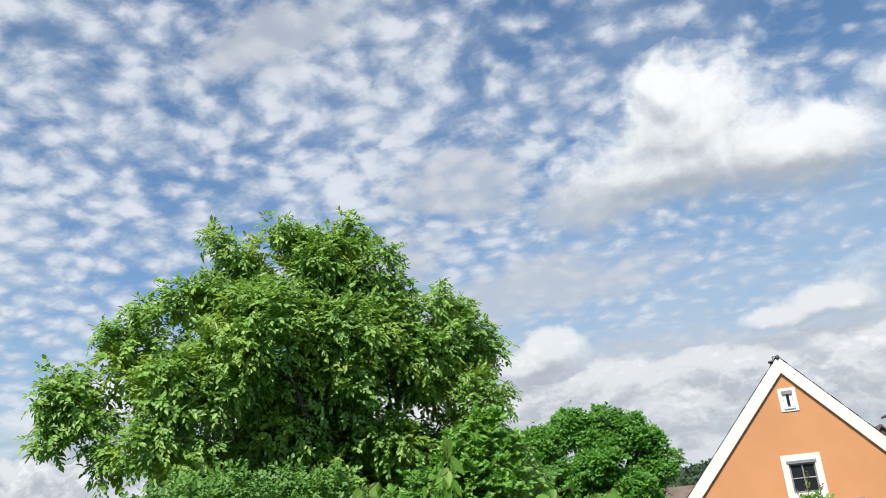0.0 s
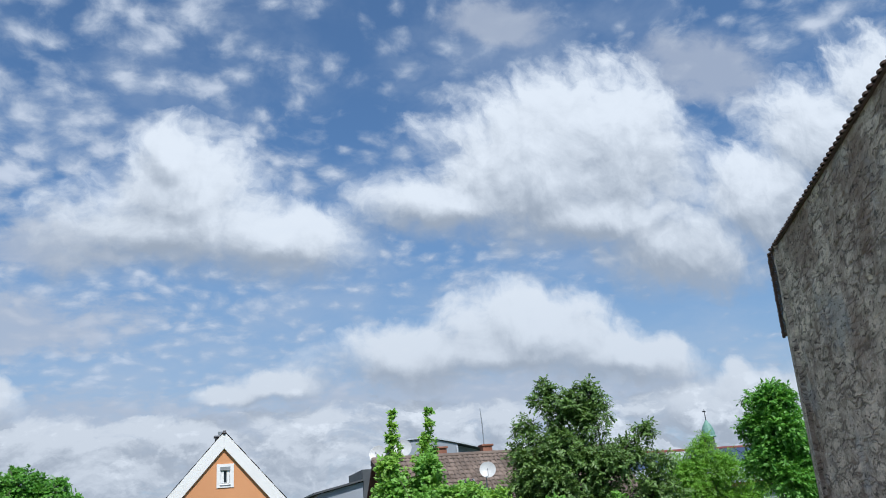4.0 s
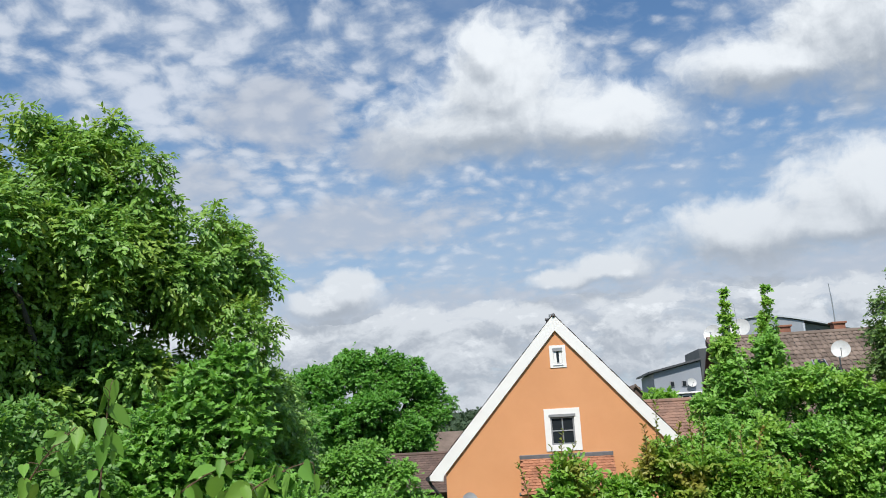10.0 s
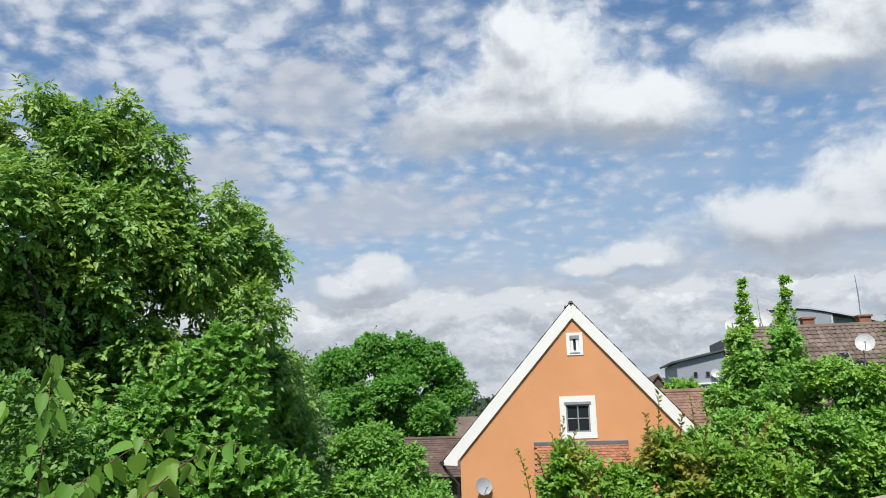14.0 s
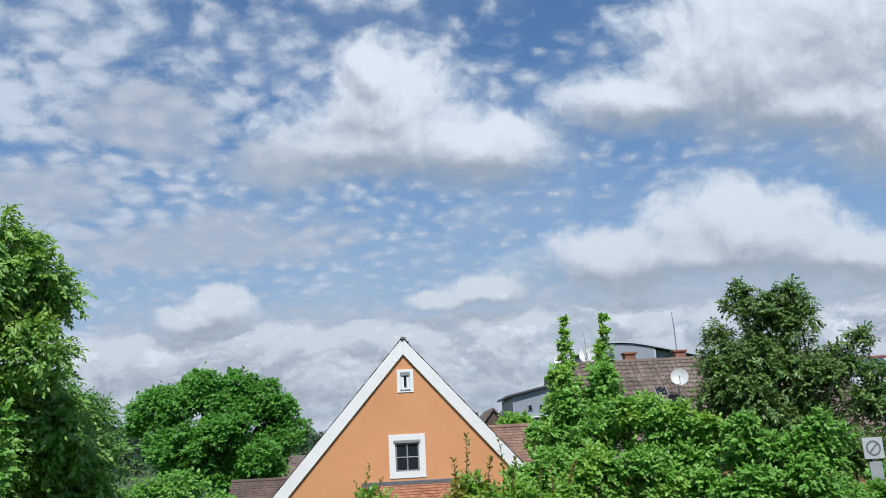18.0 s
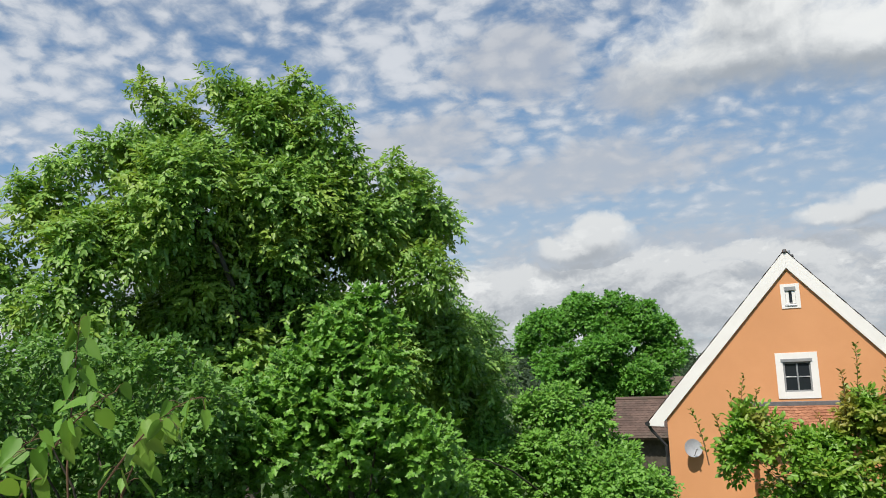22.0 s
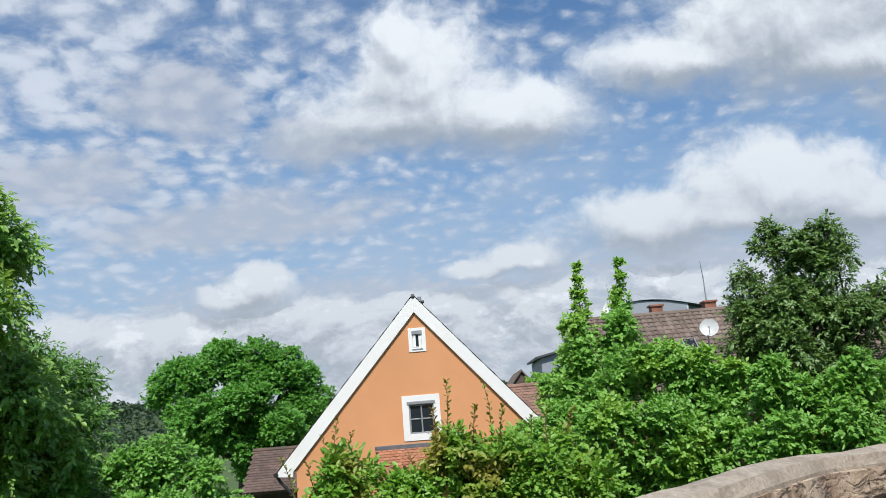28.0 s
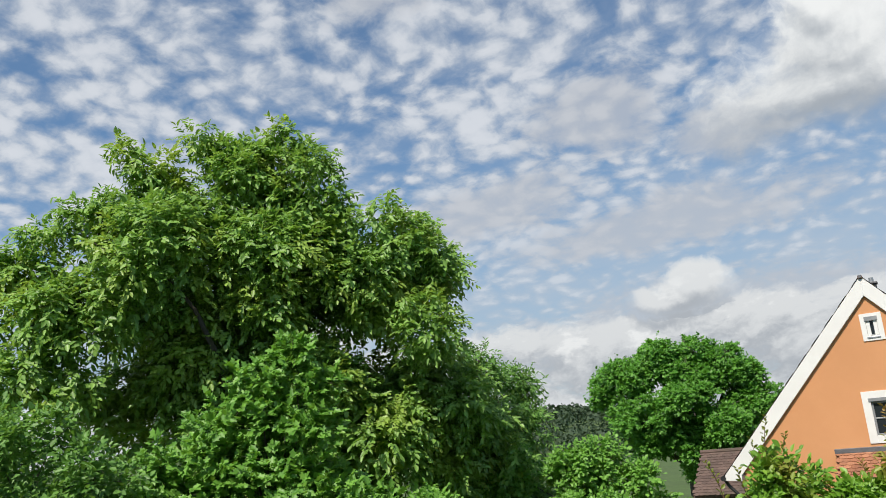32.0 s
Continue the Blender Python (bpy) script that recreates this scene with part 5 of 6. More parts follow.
# ---------- trees and shrubs ----------
WALNUT = [(-9.05, 7.87, 4.83, 0.39), (-8.22, 8.67, 5.1, 0.47), (-8.11, 9.42, 4.89, 0.77), (-7.32, 9.77, 5.12, 0.56), (-6.75, 9.8, 4.7, 0.42), (-9.51, 7.36, 3.76, 0.5), (-9.83, 6.97, 3.55, 0.44),
          (-9.13, 7.78, 3.69, 0.68), (-9.05, 8.58, 4.14, 0.76), (-10.02, 6.72, 3.08, 0.5), (-10.46, 6.1, 2.47, 0.43), (-10.63, 5.82, 2.16, 0.36), (-10.3, 6.33, 2.01, 0.67), (-10.58, 5.91, 1.66, 0.37), (-9.81, 6.99, 2.73, 0.76), (-10.14, 6.55, 1.24, 0.44),
          (-7.50, 9.70, 3.15, 1.10), (-8.26, 7.67, 2.99, 1.10), (-8.93, 6.96, 2.10, 0.95), (-9.2, 6.7, 1.35, 0.8), (-6.9, 9.6, 4.1, 0.75), (-8.65, 8.3, 4.55, 0.52), (-7.6, 9.2, 4.3, 0.8),
          (-6.08, 10.56, 3.43, 0.79), (-5.82, 11.04, 2.87, 0.89), (-5.46, 10.55, 1.89, 0.71), (-6.35, 10.5, 2.45, 0.80), (-8.9, 9.9, 1.7, 1.1), (-7.6, 10.8, 0.99, 1.0),
          (-5.8, 11.83, 0.74, 0.87), (-5.57, 12.49, 0.43, 0.6), (-6.2, 12.2, -0.11, 0.9), (-7.6, 9.2, 2.3, 1.0), (-8.4, 8.8, 1.3, 1.05), (-7.0, 9.8, 0.95, 0.95), (-6.3, 10.5, 0.35, 0.9), (-7.4, 9.6, -0.3, 1.0), (-7.9, 8.9, 0.45, 0.9), (-8.1, 8.5, 2.0, 0.75), (-7.95, 8.75, 3.45, 0.95), (-7.2, 9.1, 3.0, 0.95), (-6.5, 9.9, 2.75, 0.8), (-8.5, 8.4, 3.9, 0.6), (-6.6, 9.9, 3.6, 0.6), (-7.7, 9.3, 4.9, 0.5)]
LOWER = [(-6.2, 11.5, 1.27, 0.85), (-6.9, 11.6, 0.53, 1.0), (-5.42, 11.47, 0.47, 0.69), (-6.1, 12.0, -0.19, 0.85), (-7.4, 11.0, -0.36, 0.96), (-5.38, 12.59, -0.1, 0.56), (-8.3, 10.6, 0.2, 1.2), (-9.7, 8.5, 0.9, 1.0),
         (-5.9, 12.0, 2.9, 0.6), (-6.2, 11.8, 3.7, 0.5), (-7.8, 10.7, 5.2, 0.4), (-8.6, 10.6, 2.2, 1.3), (-7.4, 11.3, 2.9, 1.2), (-9.8, 9.4, 2.8, 1.2), (-7.9, 11.0, 0.6, 1.3)]
tree("walnut_tree", "large bright green walnut tree with drooping leaf sprays", "tree", (-8.4, 9.6, -4.4), (-8.0, 9.2, 0.2), WALNUT + LOWER,
     crown("walnut_crown", WALNUT + LOWER, 29000, 7, 0.108, 0.50, 0.23, 0.36, 1, inner=0.40, ragged=0.22, grow=1.05), L_WALNUT, 0.15, 1, limbs=9)

OAK = [(-11.87, 38.43, 2.38, 1.62), (-10.18, 38.9, 3.29, 1.46), (-8.41, 39.3, 3.52, 1.18), (-7.03, 39.57, 2.62, 1.54), (-6.08, 39.72, 1.03, 1.34), (-8.78, 37.9, 1.20, 1.55), (-9.0, 38.8, 2.45, 1.25), (-7.9, 38.7, 2.2, 1.0),
       (-10.93, 37.66, 0.43, 1.69), (-7.29, 38.51, -0.14, 1.77), (-12.88, 38.11, 1.87, 0.78), (-9.36, 39.09, -0.87, 1.96)]
tree("oak_tree", "round dark green oak tree beyond the gardens", "tree", (-9.2, 39.2, -5.6), (-9.2, 39.2, -1.6), OAK,
     crown("oak_crown", OAK, 27000, 5, 0.130, 0.80, 0.18, 0.05, 2, DIAMOND, inner=0.45, squash=0.85, ragged=0.35, clump=(0.20, 0.36)), L_OAK, 0.42, 2)

BUSH = [(-3.37, 6.92, -1.2, 0.4), (-3.67, 6.74, -1.3, 0.5), (-3.72, 5.56, 0.87, 0.27), (-3.96, 5.4, 0.66, 0.32), (-4.2, 5.24, 0.29, 0.43), (-3.74, 5.55, 0.26, 0.48), (-4.38, 5.1, -0.13, 0.59), (-3.85, 5.48, -0.32, 0.64),
        (-4.55, 4.97, -0.54, 0.59), (-3.49, 5.7, 0.64, 0.19), (-3.4, 5.75, -0.61, 0.59), (-4.1, 5.9, -1.3, 0.8), (-3.5, 6.2, -1.6, 0.9)]
tree("maple_bush", "bright green lobed-leaf maple bush in front of the walnut", "bush", (-3.9, 5.6, -3.2), (-3.9, 5.6, -1.6), BUSH,
     crown("bush_crown", BUSH, 7600, 6, 0.070, 0.72, 0.075, 0.0, 3, LOBED, inner=0.35, ragged=0.40), L_BUSH, 0.06, 3)

LOWL = [(-5.76, 2.86, 0.24, 0.4), (-5.5, 3.25, 0.31, 0.4), (-5.13, 3.7, 0.29, 0.4), (-4.84, 4.02, 0.32, 0.3), (-4.63, 4.22, -0.03, 0.45), (-5.27, 3.54, -0.17, 0.5),
        (-5.68, 2.98, -0.22, 0.5), (-4.8, 4.06, -0.45, 0.5), (-6.0, 2.46, 0.08, 0.45), (-6.5, 3.4, -0.9, 0.9), (-6.7, 4.5, 0.0, 0.8), (-6.1, 4.8, -0.3, 0.8), (-5.1, 5.0, -0.6, 0.7), (-5.2, 4.4, -1.1, 0.9), (-7.2, 4.4, -0.6, 1.1)]
tree("garden_shrub", "dense mid-green garden shrub below the walnut", "shrub", (-5.4, 3.7, -3.0), (-5.4, 3.7, -1.5), LOWL,
     crown("shrub_crown", LOWL, 9500, 5, 0.062, 0.55, 0.13, 0.1, 4, inner=0.4, ragged=0.35), L_SHRUB, 0.05, 4)

MID = [(-5.25, 10.16, -1.11, 0.75), (-3.10, 14.46, -1.66, 0.40), (-2.82, 14.52, -2.12, 0.40), (-3.2, 14.41, -2.05, 0.5), (-3.98, 13.78, -0.44, 0.6), (-4.58, 13.56, -0.57, 0.6), (-3.50, 14.0, -0.9, 0.50), (-5.67, 13.08, -0.45, 0.7), (-3.15, 14.15, -1.34, 0.42), (-4.2, 13.4, -1.5, 0.9), (-3.0, 13.6, -2.0, 0.9), (-5.4, 12.8, -1.8, 1.0)]
tree("hazel_shrub", "rounded green hazel shrub beside the orange house", "shrub", (-4.2, 13.7, -4.5), (-4.2, 13.7, -2.4), MID,
     crown("hazel_crown", MID, 10500, 5, 0.075, 0.68, 0.16, 0.1, 5, BROAD, inner=0.4, ragged=0.28), L_BUSH, 0.06, 5)
COVER = [(-4.75, 21.6, -2.75, 0.62), (-5.5, 21.9, -2.6, 0.7), (-4.5, 21.7, -3.7, 0.7), (-5.4, 21.8, -3.9, 0.9), (-6.3, 22.2, -3.0, 0.8)]
tree("garden_bush", "dark green bush at the corner of the orange house", "bush", (-5.2, 21.8, -5.2), (-5.2, 21.8, -4.2), COVER,
     crown("garden_bush_crown", COVER, 2600, 5, 0.11, 0.65, 0.2, 0.1, 15, inner=0.4, ragged=0.3), L_SHRUB, 0.06, 15)
MID2 = [(-6.65, 15.93, 1.07, 0.72), (-6.84, 14.73, 1.58, 0.68), (-5.63, 14.2, 0.25, 0.64), (-6.19, 12.81, 0.32, 0.7), (-6.4, 14.2, -0.4, 1.0), (-6.9, 15.4, -0.9, 1.2), (-6.0, 15.0, -1.6, 1.1)]
tree("ash_tree", "slender light green ash behind the walnut", "tree", (-6.5, 15.0, -4.6), (-6.5, 15.0, -1.4), MID2,
     crown("ash_crown", MID2, 5200, 7, 0.095, 0.45, 0.24, 0.3, 6, inner=0.40, ragged=0.35), L_SHRUB, 0.12, 6)

BEECH = [(-0.17, 9.05, -0.76, 0.36), (0.33, 9.09, -0.92, 0.38), (1.0, 9.11, -0.60, 0.42), (1.51, 9.09, -0.56, 0.36), (-0.55, 8.99, -0.92, 0.25), (1.88, 9.07, -0.72, 0.35), (2.43, 9.4, -0.89, 0.4),
         (1.22, 9.11, -0.95, 0.44), (-0.35, 8.81, -0.48, 0.22), (0.29, 8.84, -0.86, 0.28), (0.49, 8.85, -1.16, 0.46), (0.55, 9.0, -0.70, 0.22), (-0.41, 8.81, -0.83, 0.34), (0.87, 9.03, -0.40, 0.26), (1.07, 9.12, -0.69, 0.40), (1.63, 9.37, -0.55, 0.33), (1.68, 9.26, -0.96, 0.46), (2.21, 9.68, -0.90, 0.45), (2.22, 9.53, -0.55, 0.27), (0.2, 9.3, -1.6, 0.7), (1.2, 9.4, -1.7, 0.8), (2.2, 9.8, -1.7, 0.8)]


def shoots(name, stems, size, slim, material, seed, shape=BROAD, lean=0.25):
    """Upright leafy shoots: (foot, tip, leaf count) each."""
    rng = np.random.default_rng(seed)
    stalks, at, along, face, long = [], [], [], [], []
    for foot, tip, count in stems:
        line = np.array(branch_points(foot, tip, 0.05, rng, 7))
        stalks.append(rod([tuple(p) for p in line], [0.008, 0.007, 0.006, 0.005, 0.004, 0.003, 0.0015], 5))
        spine = unit(np.array(tip) - np.array(foot))
        for k in range(count):
            s = (0.12 + 0.88 * (k + rng.random()) / count) * 6
            i = min(5, int(s))
            p = line[i] + (line[i + 1] - line[i]) * (s - i)
            a = k * 2.4 + rng.normal() * 0.4
            d = np.array((math.cos(a), math.sin(a), 0.15)) * 0.9 + spine * 0.7 + rng.normal(size=3) * 0.15
            at.append(p + unit(d) * 0.01)
            along.append(d)
            face.append(np.array((0, 0, 1)) + rng.normal(size=3) * 0.45)
            long.append(size * (0.6 + 0.5 * rng.random()) * (1.0 - 0.35 * s / 6))
    long = np.array(long)
    return stalks, leaves(name, np.array(at), np.array(along), np.array(face), long, long * slim, shape)


beech = tree("beech_shrub", "young beech shrub with reddish shoot tips before the orange house", "shrub", (0.9, 9.3, -3.8), (0.9, 9.3, -1.9), BEECH,
             crown("beech_crown", BEECH, 5600, 5, 0.078, 0.58, 0.17, 0.05, 7, BROAD, inner=0.35, ragged=0.55), L_BEECH, 0.04, 7)
STEMS = [((-0.30, 8.85, -0.9), (-0.36, 8.81, 0.08), 34), ((-0.40, 8.85, -0.85), (-0.54, 8.80, -0.15), 26), ((-0.25, 8.9, -0.85), (-0.22, 8.9, -0.12), 24), ((-0.85, 8.8, -1.0), (-1.01, 8.73, -0.33), 22),
         ((0.80, 9.0, -0.7), (0.88, 8.9, 0.38), 36), ((0.72, 9.0, -0.7), (0.70, 8.9, 0.06), 26), ((1.1, 9.1, -0.6), (1.18, 8.95, 0.06), 26), ((1.4, 9.1, -0.7), (1.50, 8.95, 0.04), 26), ((1.30, 9.1, -0.7), (1.30, 9.1, 0.32), 26),
         ((1.75, 9.0, -0.7), (1.81, 8.9, -0.08), 22), ((2.15, 9.4, -0.6), (2.35, 9.4, -0.05), 20), ((0.15, 8.9, -1.0), (0.08, 8.85, -0.55), 16), ((0.45, 9.0, -0.9), (0.40, 9.0, -0.42), 18), ((-0.60, 8.85, -0.95), (-0.72, 8.8, -0.42), 18),
         ((2.0, 9.1, -0.7), (2.05, 9.2, -0.02), 20)]
stem_bm, stem_leaves = shoots("beech_shoots", STEMS, 0.088, 0.58, L_BEECH, 8)
for stalk in stem_bm:
    part("stem", stalk, M_TWIG, beech)
part("shoot_leaves", stem_leaves, L_SHOOT, beech, "reddish green shoot leaves")

HEDGE = [(5.73, 15.09, 0.58, 0.32), (6.13, 14.96, 0.31, 0.3), (5.26, 15.22, 0.47, 0.32), (4.78, 15.35, 0.68, 0.37), (3.57, 16.41, 0.15, 0.68), (4.48, 16.24, 0.25, 0.70), (5.09, 15.58, 0.08, 0.56), (2.96, 14.98, -0.45, 0.55), (3.76, 14.85, -0.62, 0.75), (4.74, 14.64, -0.69, 0.75), (5.93, 15.34, -0.42, 0.62),
         (5.73, 14.35, -0.96, 0.57), (2.33, 15.05, -0.56, 0.38), (3.74, 16.89, 0.95, 0.55), (4.64, 16.72, 0.75, 0.62), (5.42, 16.53, 0.66, 0.42), (3.12, 16.98, 0.2, 0.48), (4.57, 16.73, 1.5, 0.33), (3.66, 16.9, 1.6, 0.27), (5.16, 15.56, 0.62, 0.52), (5.74, 15.4, 0.36, 0.52), (6.37, 15.19, 0.0, 0.52), (5.98, 15.32, -0.07, 0.55), (4.01, 16.84, 0.2, 0.75), (3.8, 15.6, -1.8, 1.1), (5.2, 15.2, -2.0, 1.1), (2.7, 15.4, -1.9, 1.0)]
hedge = tree("field_maple_hedge", "overgrown bright green hedge with two tall spiry shoots", "hedge", (4.0, 15.6, -4.6), (4.0, 15.6, -1.8), HEDGE,
             crown("hedge_crown", HEDGE, 19000, 5, 0.084, 0.74, 0.15, 0.1, 9, BROAD, inner=0.4, ragged=0.70, clump=(0.22, 0.42)), L_HEDGE, 0.06, 9)
for k, (foot, tip) in enumerate((((3.78, 17.4, 0.6), (3.94, 17.5, 2.95)), ((4.60, 17.2, 0.6), (4.83, 17.3, 2.96)))):
    lobes = [(foot[0] + (tip[0] - foot[0]) * s, foot[1], foot[2] + (tip[2] - foot[2]) * s, 0.66 * (1.02 - s) ** 1.1 + 0.03) for s in np.linspace(0, 1, 9)]
    part("tall_shoot", rod([foot, ((foot[0] + tip[0]) / 2 + 0.04, foot[1], (foot[2] + tip[2]) / 2), tip], [0.03, 0.018, 0.005], 6), M_TWIG, hedge)
    part("shoot_leaves", crown("spire", lobes, 1300, 5, 0.085, 0.72, 0.10, 0.1, 40 + k, BROAD, inner=0.15, ragged=0.45), L_HEDGE, hedge)
HEDGE2 = [(6.47, 13.55, 0.33, 0.24), (6.42, 13.58, -0.05, 0.4), (6.94, 13.36, -0.14, 0.28), (7.6, 13.05, 0.16, 0.34), (7.41, 13.15, -0.14, 0.4), (6.71, 14.0, -0.28, 0.56), (7.38, 13.71, -0.25, 0.56), (7.93, 13.45, -0.2, 0.52), (6.34, 13.07, -0.78, 0.5), (7.12, 12.73, -0.70, 0.5), (6.43, 14.11, 0.2, 0.26), (5.84, 13.26, -0.95, 0.39), (6.8, 13.7, -1.6, 0.95), (7.8, 13.3, -1.4, 0.75)]
tree("dogwood_shrub", "broad-leaved bright green shrub behind the parapet", "shrub", (7.0, 13.6, -3.8), (7.0, 13.6, -1.7), HEDGE2,
     crown("dogwood_crown", HEDGE2, 6500, 5, 0.088, 0.62, 0.13, 0.2, 10, BROAD, inner=0.4, ragged=0.6, clump=(0.25, 0.45)), L_BUSH, 0.05, 10)

DARK = [(9.95, 19.4, 3.1, 0.60), (10.0, 19.5, 3.6, 0.30), (9.35, 19.76, 3.90, 0.30), (9.15, 19.76, 3.45, 0.50), (9.6, 19.6, 3.2, 0.62), (10.45, 19.17, 3.75, 0.30), (10.6, 19.17, 3.35, 0.50), (10.5, 19.2, 2.8, 0.65), (10.02, 19.9, 2.33, 1.0), (8.6, 19.97, 2.75, 0.45), (8.7, 19.97, 2.11, 0.80), (9.4, 19.2, 2.0, 0.7), (11.75, 18.6, 2.35, 0.34), (11.4, 18.71, 1.85, 0.60), (10.7, 18.91, 1.45, 0.8), (12.0, 18.4, 1.35, 0.5),
        (9.6, 19.62, 1.06, 1.44), (8.34, 20.16, 1.17, 0.72), (11.71, 18.53, 0.56, 0.72), (10.22, 19.33, 0.06, 1.12), (12.1, 18.37, 0.40, 0.6), (11.34, 18.53, -0.53, 0.8), (10.48, 18.99, -0.7, 0.96)]
tree("plum_tree", "dark green loosely branched fruit tree", "tree", (10.0, 19.4, -3.6), (10.0, 19.4, -0.6), DARK,
     crown("plum_crown", DARK, 9500, 7, 0.100, 0.56, 0.26, 0.25, 11, inner=0.35, ragged=0.65, squash=0.95, clump=(0.24, 0.44)), L_DARK, 0.16, 11)

LIGHT = [(22.09, 30.72, 3.0, 0.54), (21.78, 30.78, 2.39, 0.87), (23.52, 29.72, 0.7, 0.8), (21.06, 31.25, 1.56, 1.21), (22.48, 30.29, 1.55, 1.14), (21.77, 30.78, 0.6, 1.57), (20.74, 31.45, 0.57, 1.0), (22.69, 30.14, 0.01, 1.0), (22.9, 30.0, -0.62, 0.63)]
tree("robinia_tree", "pale yellow-green airy street tree by the road", "tree", (21.9, 30.9, -3.0), (21.9, 30.9, -1.3), LIGHT,
     crown("robinia_crown", LIGHT, 10000, 6, 0.100, 0.5, 0.26, 0.25, 12, DIAMOND, inner=0.25, ragged=0.55), L_LIGHT, 0.13, 12)

CHEST = [(15.95, 18.05, 2.91, 0.78), (15.49, 18.4, 2.14, 0.61), (16.18, 17.86, 1.88, 1.04), (15.62, 18.31, 1.13, 0.78), (16.25, 17.8, 0.57, 1.04), (16.65, 17.65, -0.35, 0.80), (16.6, 17.6, -1.15, 0.75), (16.1, 18.0, -0.4, 0.6), (16.5, 17.8, -2.0, 0.8)]
tree("chestnut_tree", "deep green full-leaved tree beyond the old wall", "tree", (16.4, 17.8, -3.2), (16.4, 17.8, -1.0), CHEST,
     crown("chestnut_crown", CHEST, 11000, 5, 0.125, 0.6, 0.22, 0.2, 13, DIAMOND, inner=0.35, ragged=0.35), L_OAK, 0.18, 13)


# large-leaved twigs that hang over the parapet close by
def near_plant():
    root = thing("knotweed_clump", "large heart-leaved green stems overhanging the parapet", "plant")
    rng = np.random.default_rng(77)
    lines = [((-2.3, 0.9, -2.6), (-1.95, 0.55, -0.25), (-1.45, 0.50, 0.07)), ((-2.4, 0.9, -2.6), (-2.2, 0.4, -0.3), (-1.62, 0.30, 0.10)), ((-2.6, 0.9, -2.6), (-2.5, 0.3, -0.2), (-2.15, 0.20, 0.22)),
             ((-2.5, 1.1, -2.6), (-2.4, 0.8, -0.2), (-2.36, 0.80, 0.40)), ((-2.7, 0.8, -2.6), (-2.7, 0.3, -0.3), (-2.45, 0.0, 0.20)), ((-2.5, 0.7, -2.6), (-2.3, 0.3, -0.4), (-1.80, 0.15, -0.04)),
             ((-2.3, 1.1, -2.6), (-2.1, 0.8, -0.3), (-1.70, 0.62, 0.0)), ((-2.8, 0.9, -2.6), (-2.9, 0.4, -0.2), (-2.75, -0.1, 0.16))]
    at, along, face, size = [], [], [], []
    for line in lines:
        a, b, c = (np.array(p) for p in line)
        pts = [a + (b - a) * s for s in (0, 0.5)] + [(1 - s) ** 2 * b + 2 * s * (1 - s) * (b * 0.4 + c * 0.6 + (0, 0, 0.12)) + s * s * c for s in np.linspace(0, 1, 8)]
        part("stem", rod([tuple(p) for p in pts], [0.007, 0.006, 0.005, 0.004, 0.0035, 0.003, 0.0024, 0.002, 0.0015, 0.001], 6), M_TWIG, root, "reddish brown stem")
        for k in range(15):
            s = 2.6 + 6.4 * (k + rng.random()) / 15
            i = min(8, int(s))
            p = pts[i] + (pts[i + 1] - pts[i]) * (s - i)
            d = unit(pts[i + 1] - pts[i])
            side = unit(np.cross(d, (0, 0, 1))) * (1 if k % 2 else -1)
            stalk = unit(d * 0.4 + side * 0.8 + rng.normal(size=3) * 0.3) * rng.uniform(0.02, 0.06)
            part("leaf_stalk", rod([tuple(p), tuple(p + stalk * 0.6 + (0, 0, 0.006)), tuple(p + stalk)], [0.0018, 0.0015, 0.0012], 4), M_TWIG, root)
            at.append(p + stalk)
            along.append(side * 0.35 + np.array((0, 0, -0.9)) + rng.normal(size=3) * 0.38)
            face.append(np.array((0.1, -0.75, 0.45)) + rng.normal(size=3) * 0.55)
            size.append(0.105 * (0.5 + 0.7 * rng.random()))
    size = np.array(size)
    part("leaves", leaves("near_leaves", np.array(at), np.array(along), np.array(face), size, size * 0.54, HEART), L_NEAR, root, "large drooping green leaves")
    return root


near_plant()


# reddish annex roof beside the orange house
def annex():
    root = thing("annex", "low annex with a reddish brown tiled roof beside the orange house", "house")
    part("wall", boxed(3.95, 8.0, 25.3, 29.0, -5.3, -1.05), M_ORANGE, root)
    bm = bmesh.new()
    hexa(bm, [(2.75, 27.2, 0.55), (8.2, 27.2, 0.55), (8.2, 25.0, -1.25), (2.75, 25.0, -1.25)], [(2.75, 27.2, 0.68), (8.2, 27.2, 0.68), (8.2, 25.0, -1.12), (2.75, 25.0, -1.12)])
    hexa(bm, [(2.75, 27.22, 0.55), (8.2, 27.22, 0.55), (8.2, 29.4, -1.25), (2.75, 29.4, -1.25)], [(2.75, 27.22, 0.68), (8.2, 27.22, 0.68), (8.2, 29.4, -1.12), (2.75, 29.4, -1.12)])
    part("roof", bm, M_TILE_DULL, root)
    part("roof_tiles", tile_rows((2.75, 27.2, 0.70), (1, 0, 0), (0, -2.2, -1.8), 5.45, 2.86, 0.18, 0.15, 61), M_TILE_DULL, root)
    part("ridge", rod([(2.75, 27.2, 0.71), (8.2, 27.2, 0.71)], [0.09, 0.09], 8), M_TILE_DULL, root)
    return root


annex()
FARBUSH = [(5.0, 40.0, 1.0, 0.6), (5.7, 40.2, 0.9, 0.7), (6.4, 40.0, 0.7, 0.5), (5.5, 40.0, -0.6, 1.2)]
tree("far_bush", "yellow-green bush in front of the grey wing", "bush", (5.6, 40.0, -5.5), (5.6, 40.0, -1.5), FARBUSH, crown("far_bush_crown", FARBUSH, 900, 5, 0.2, 0.5, 0.3, 0.0, 62), L_LIGHT, 0.1, 62)


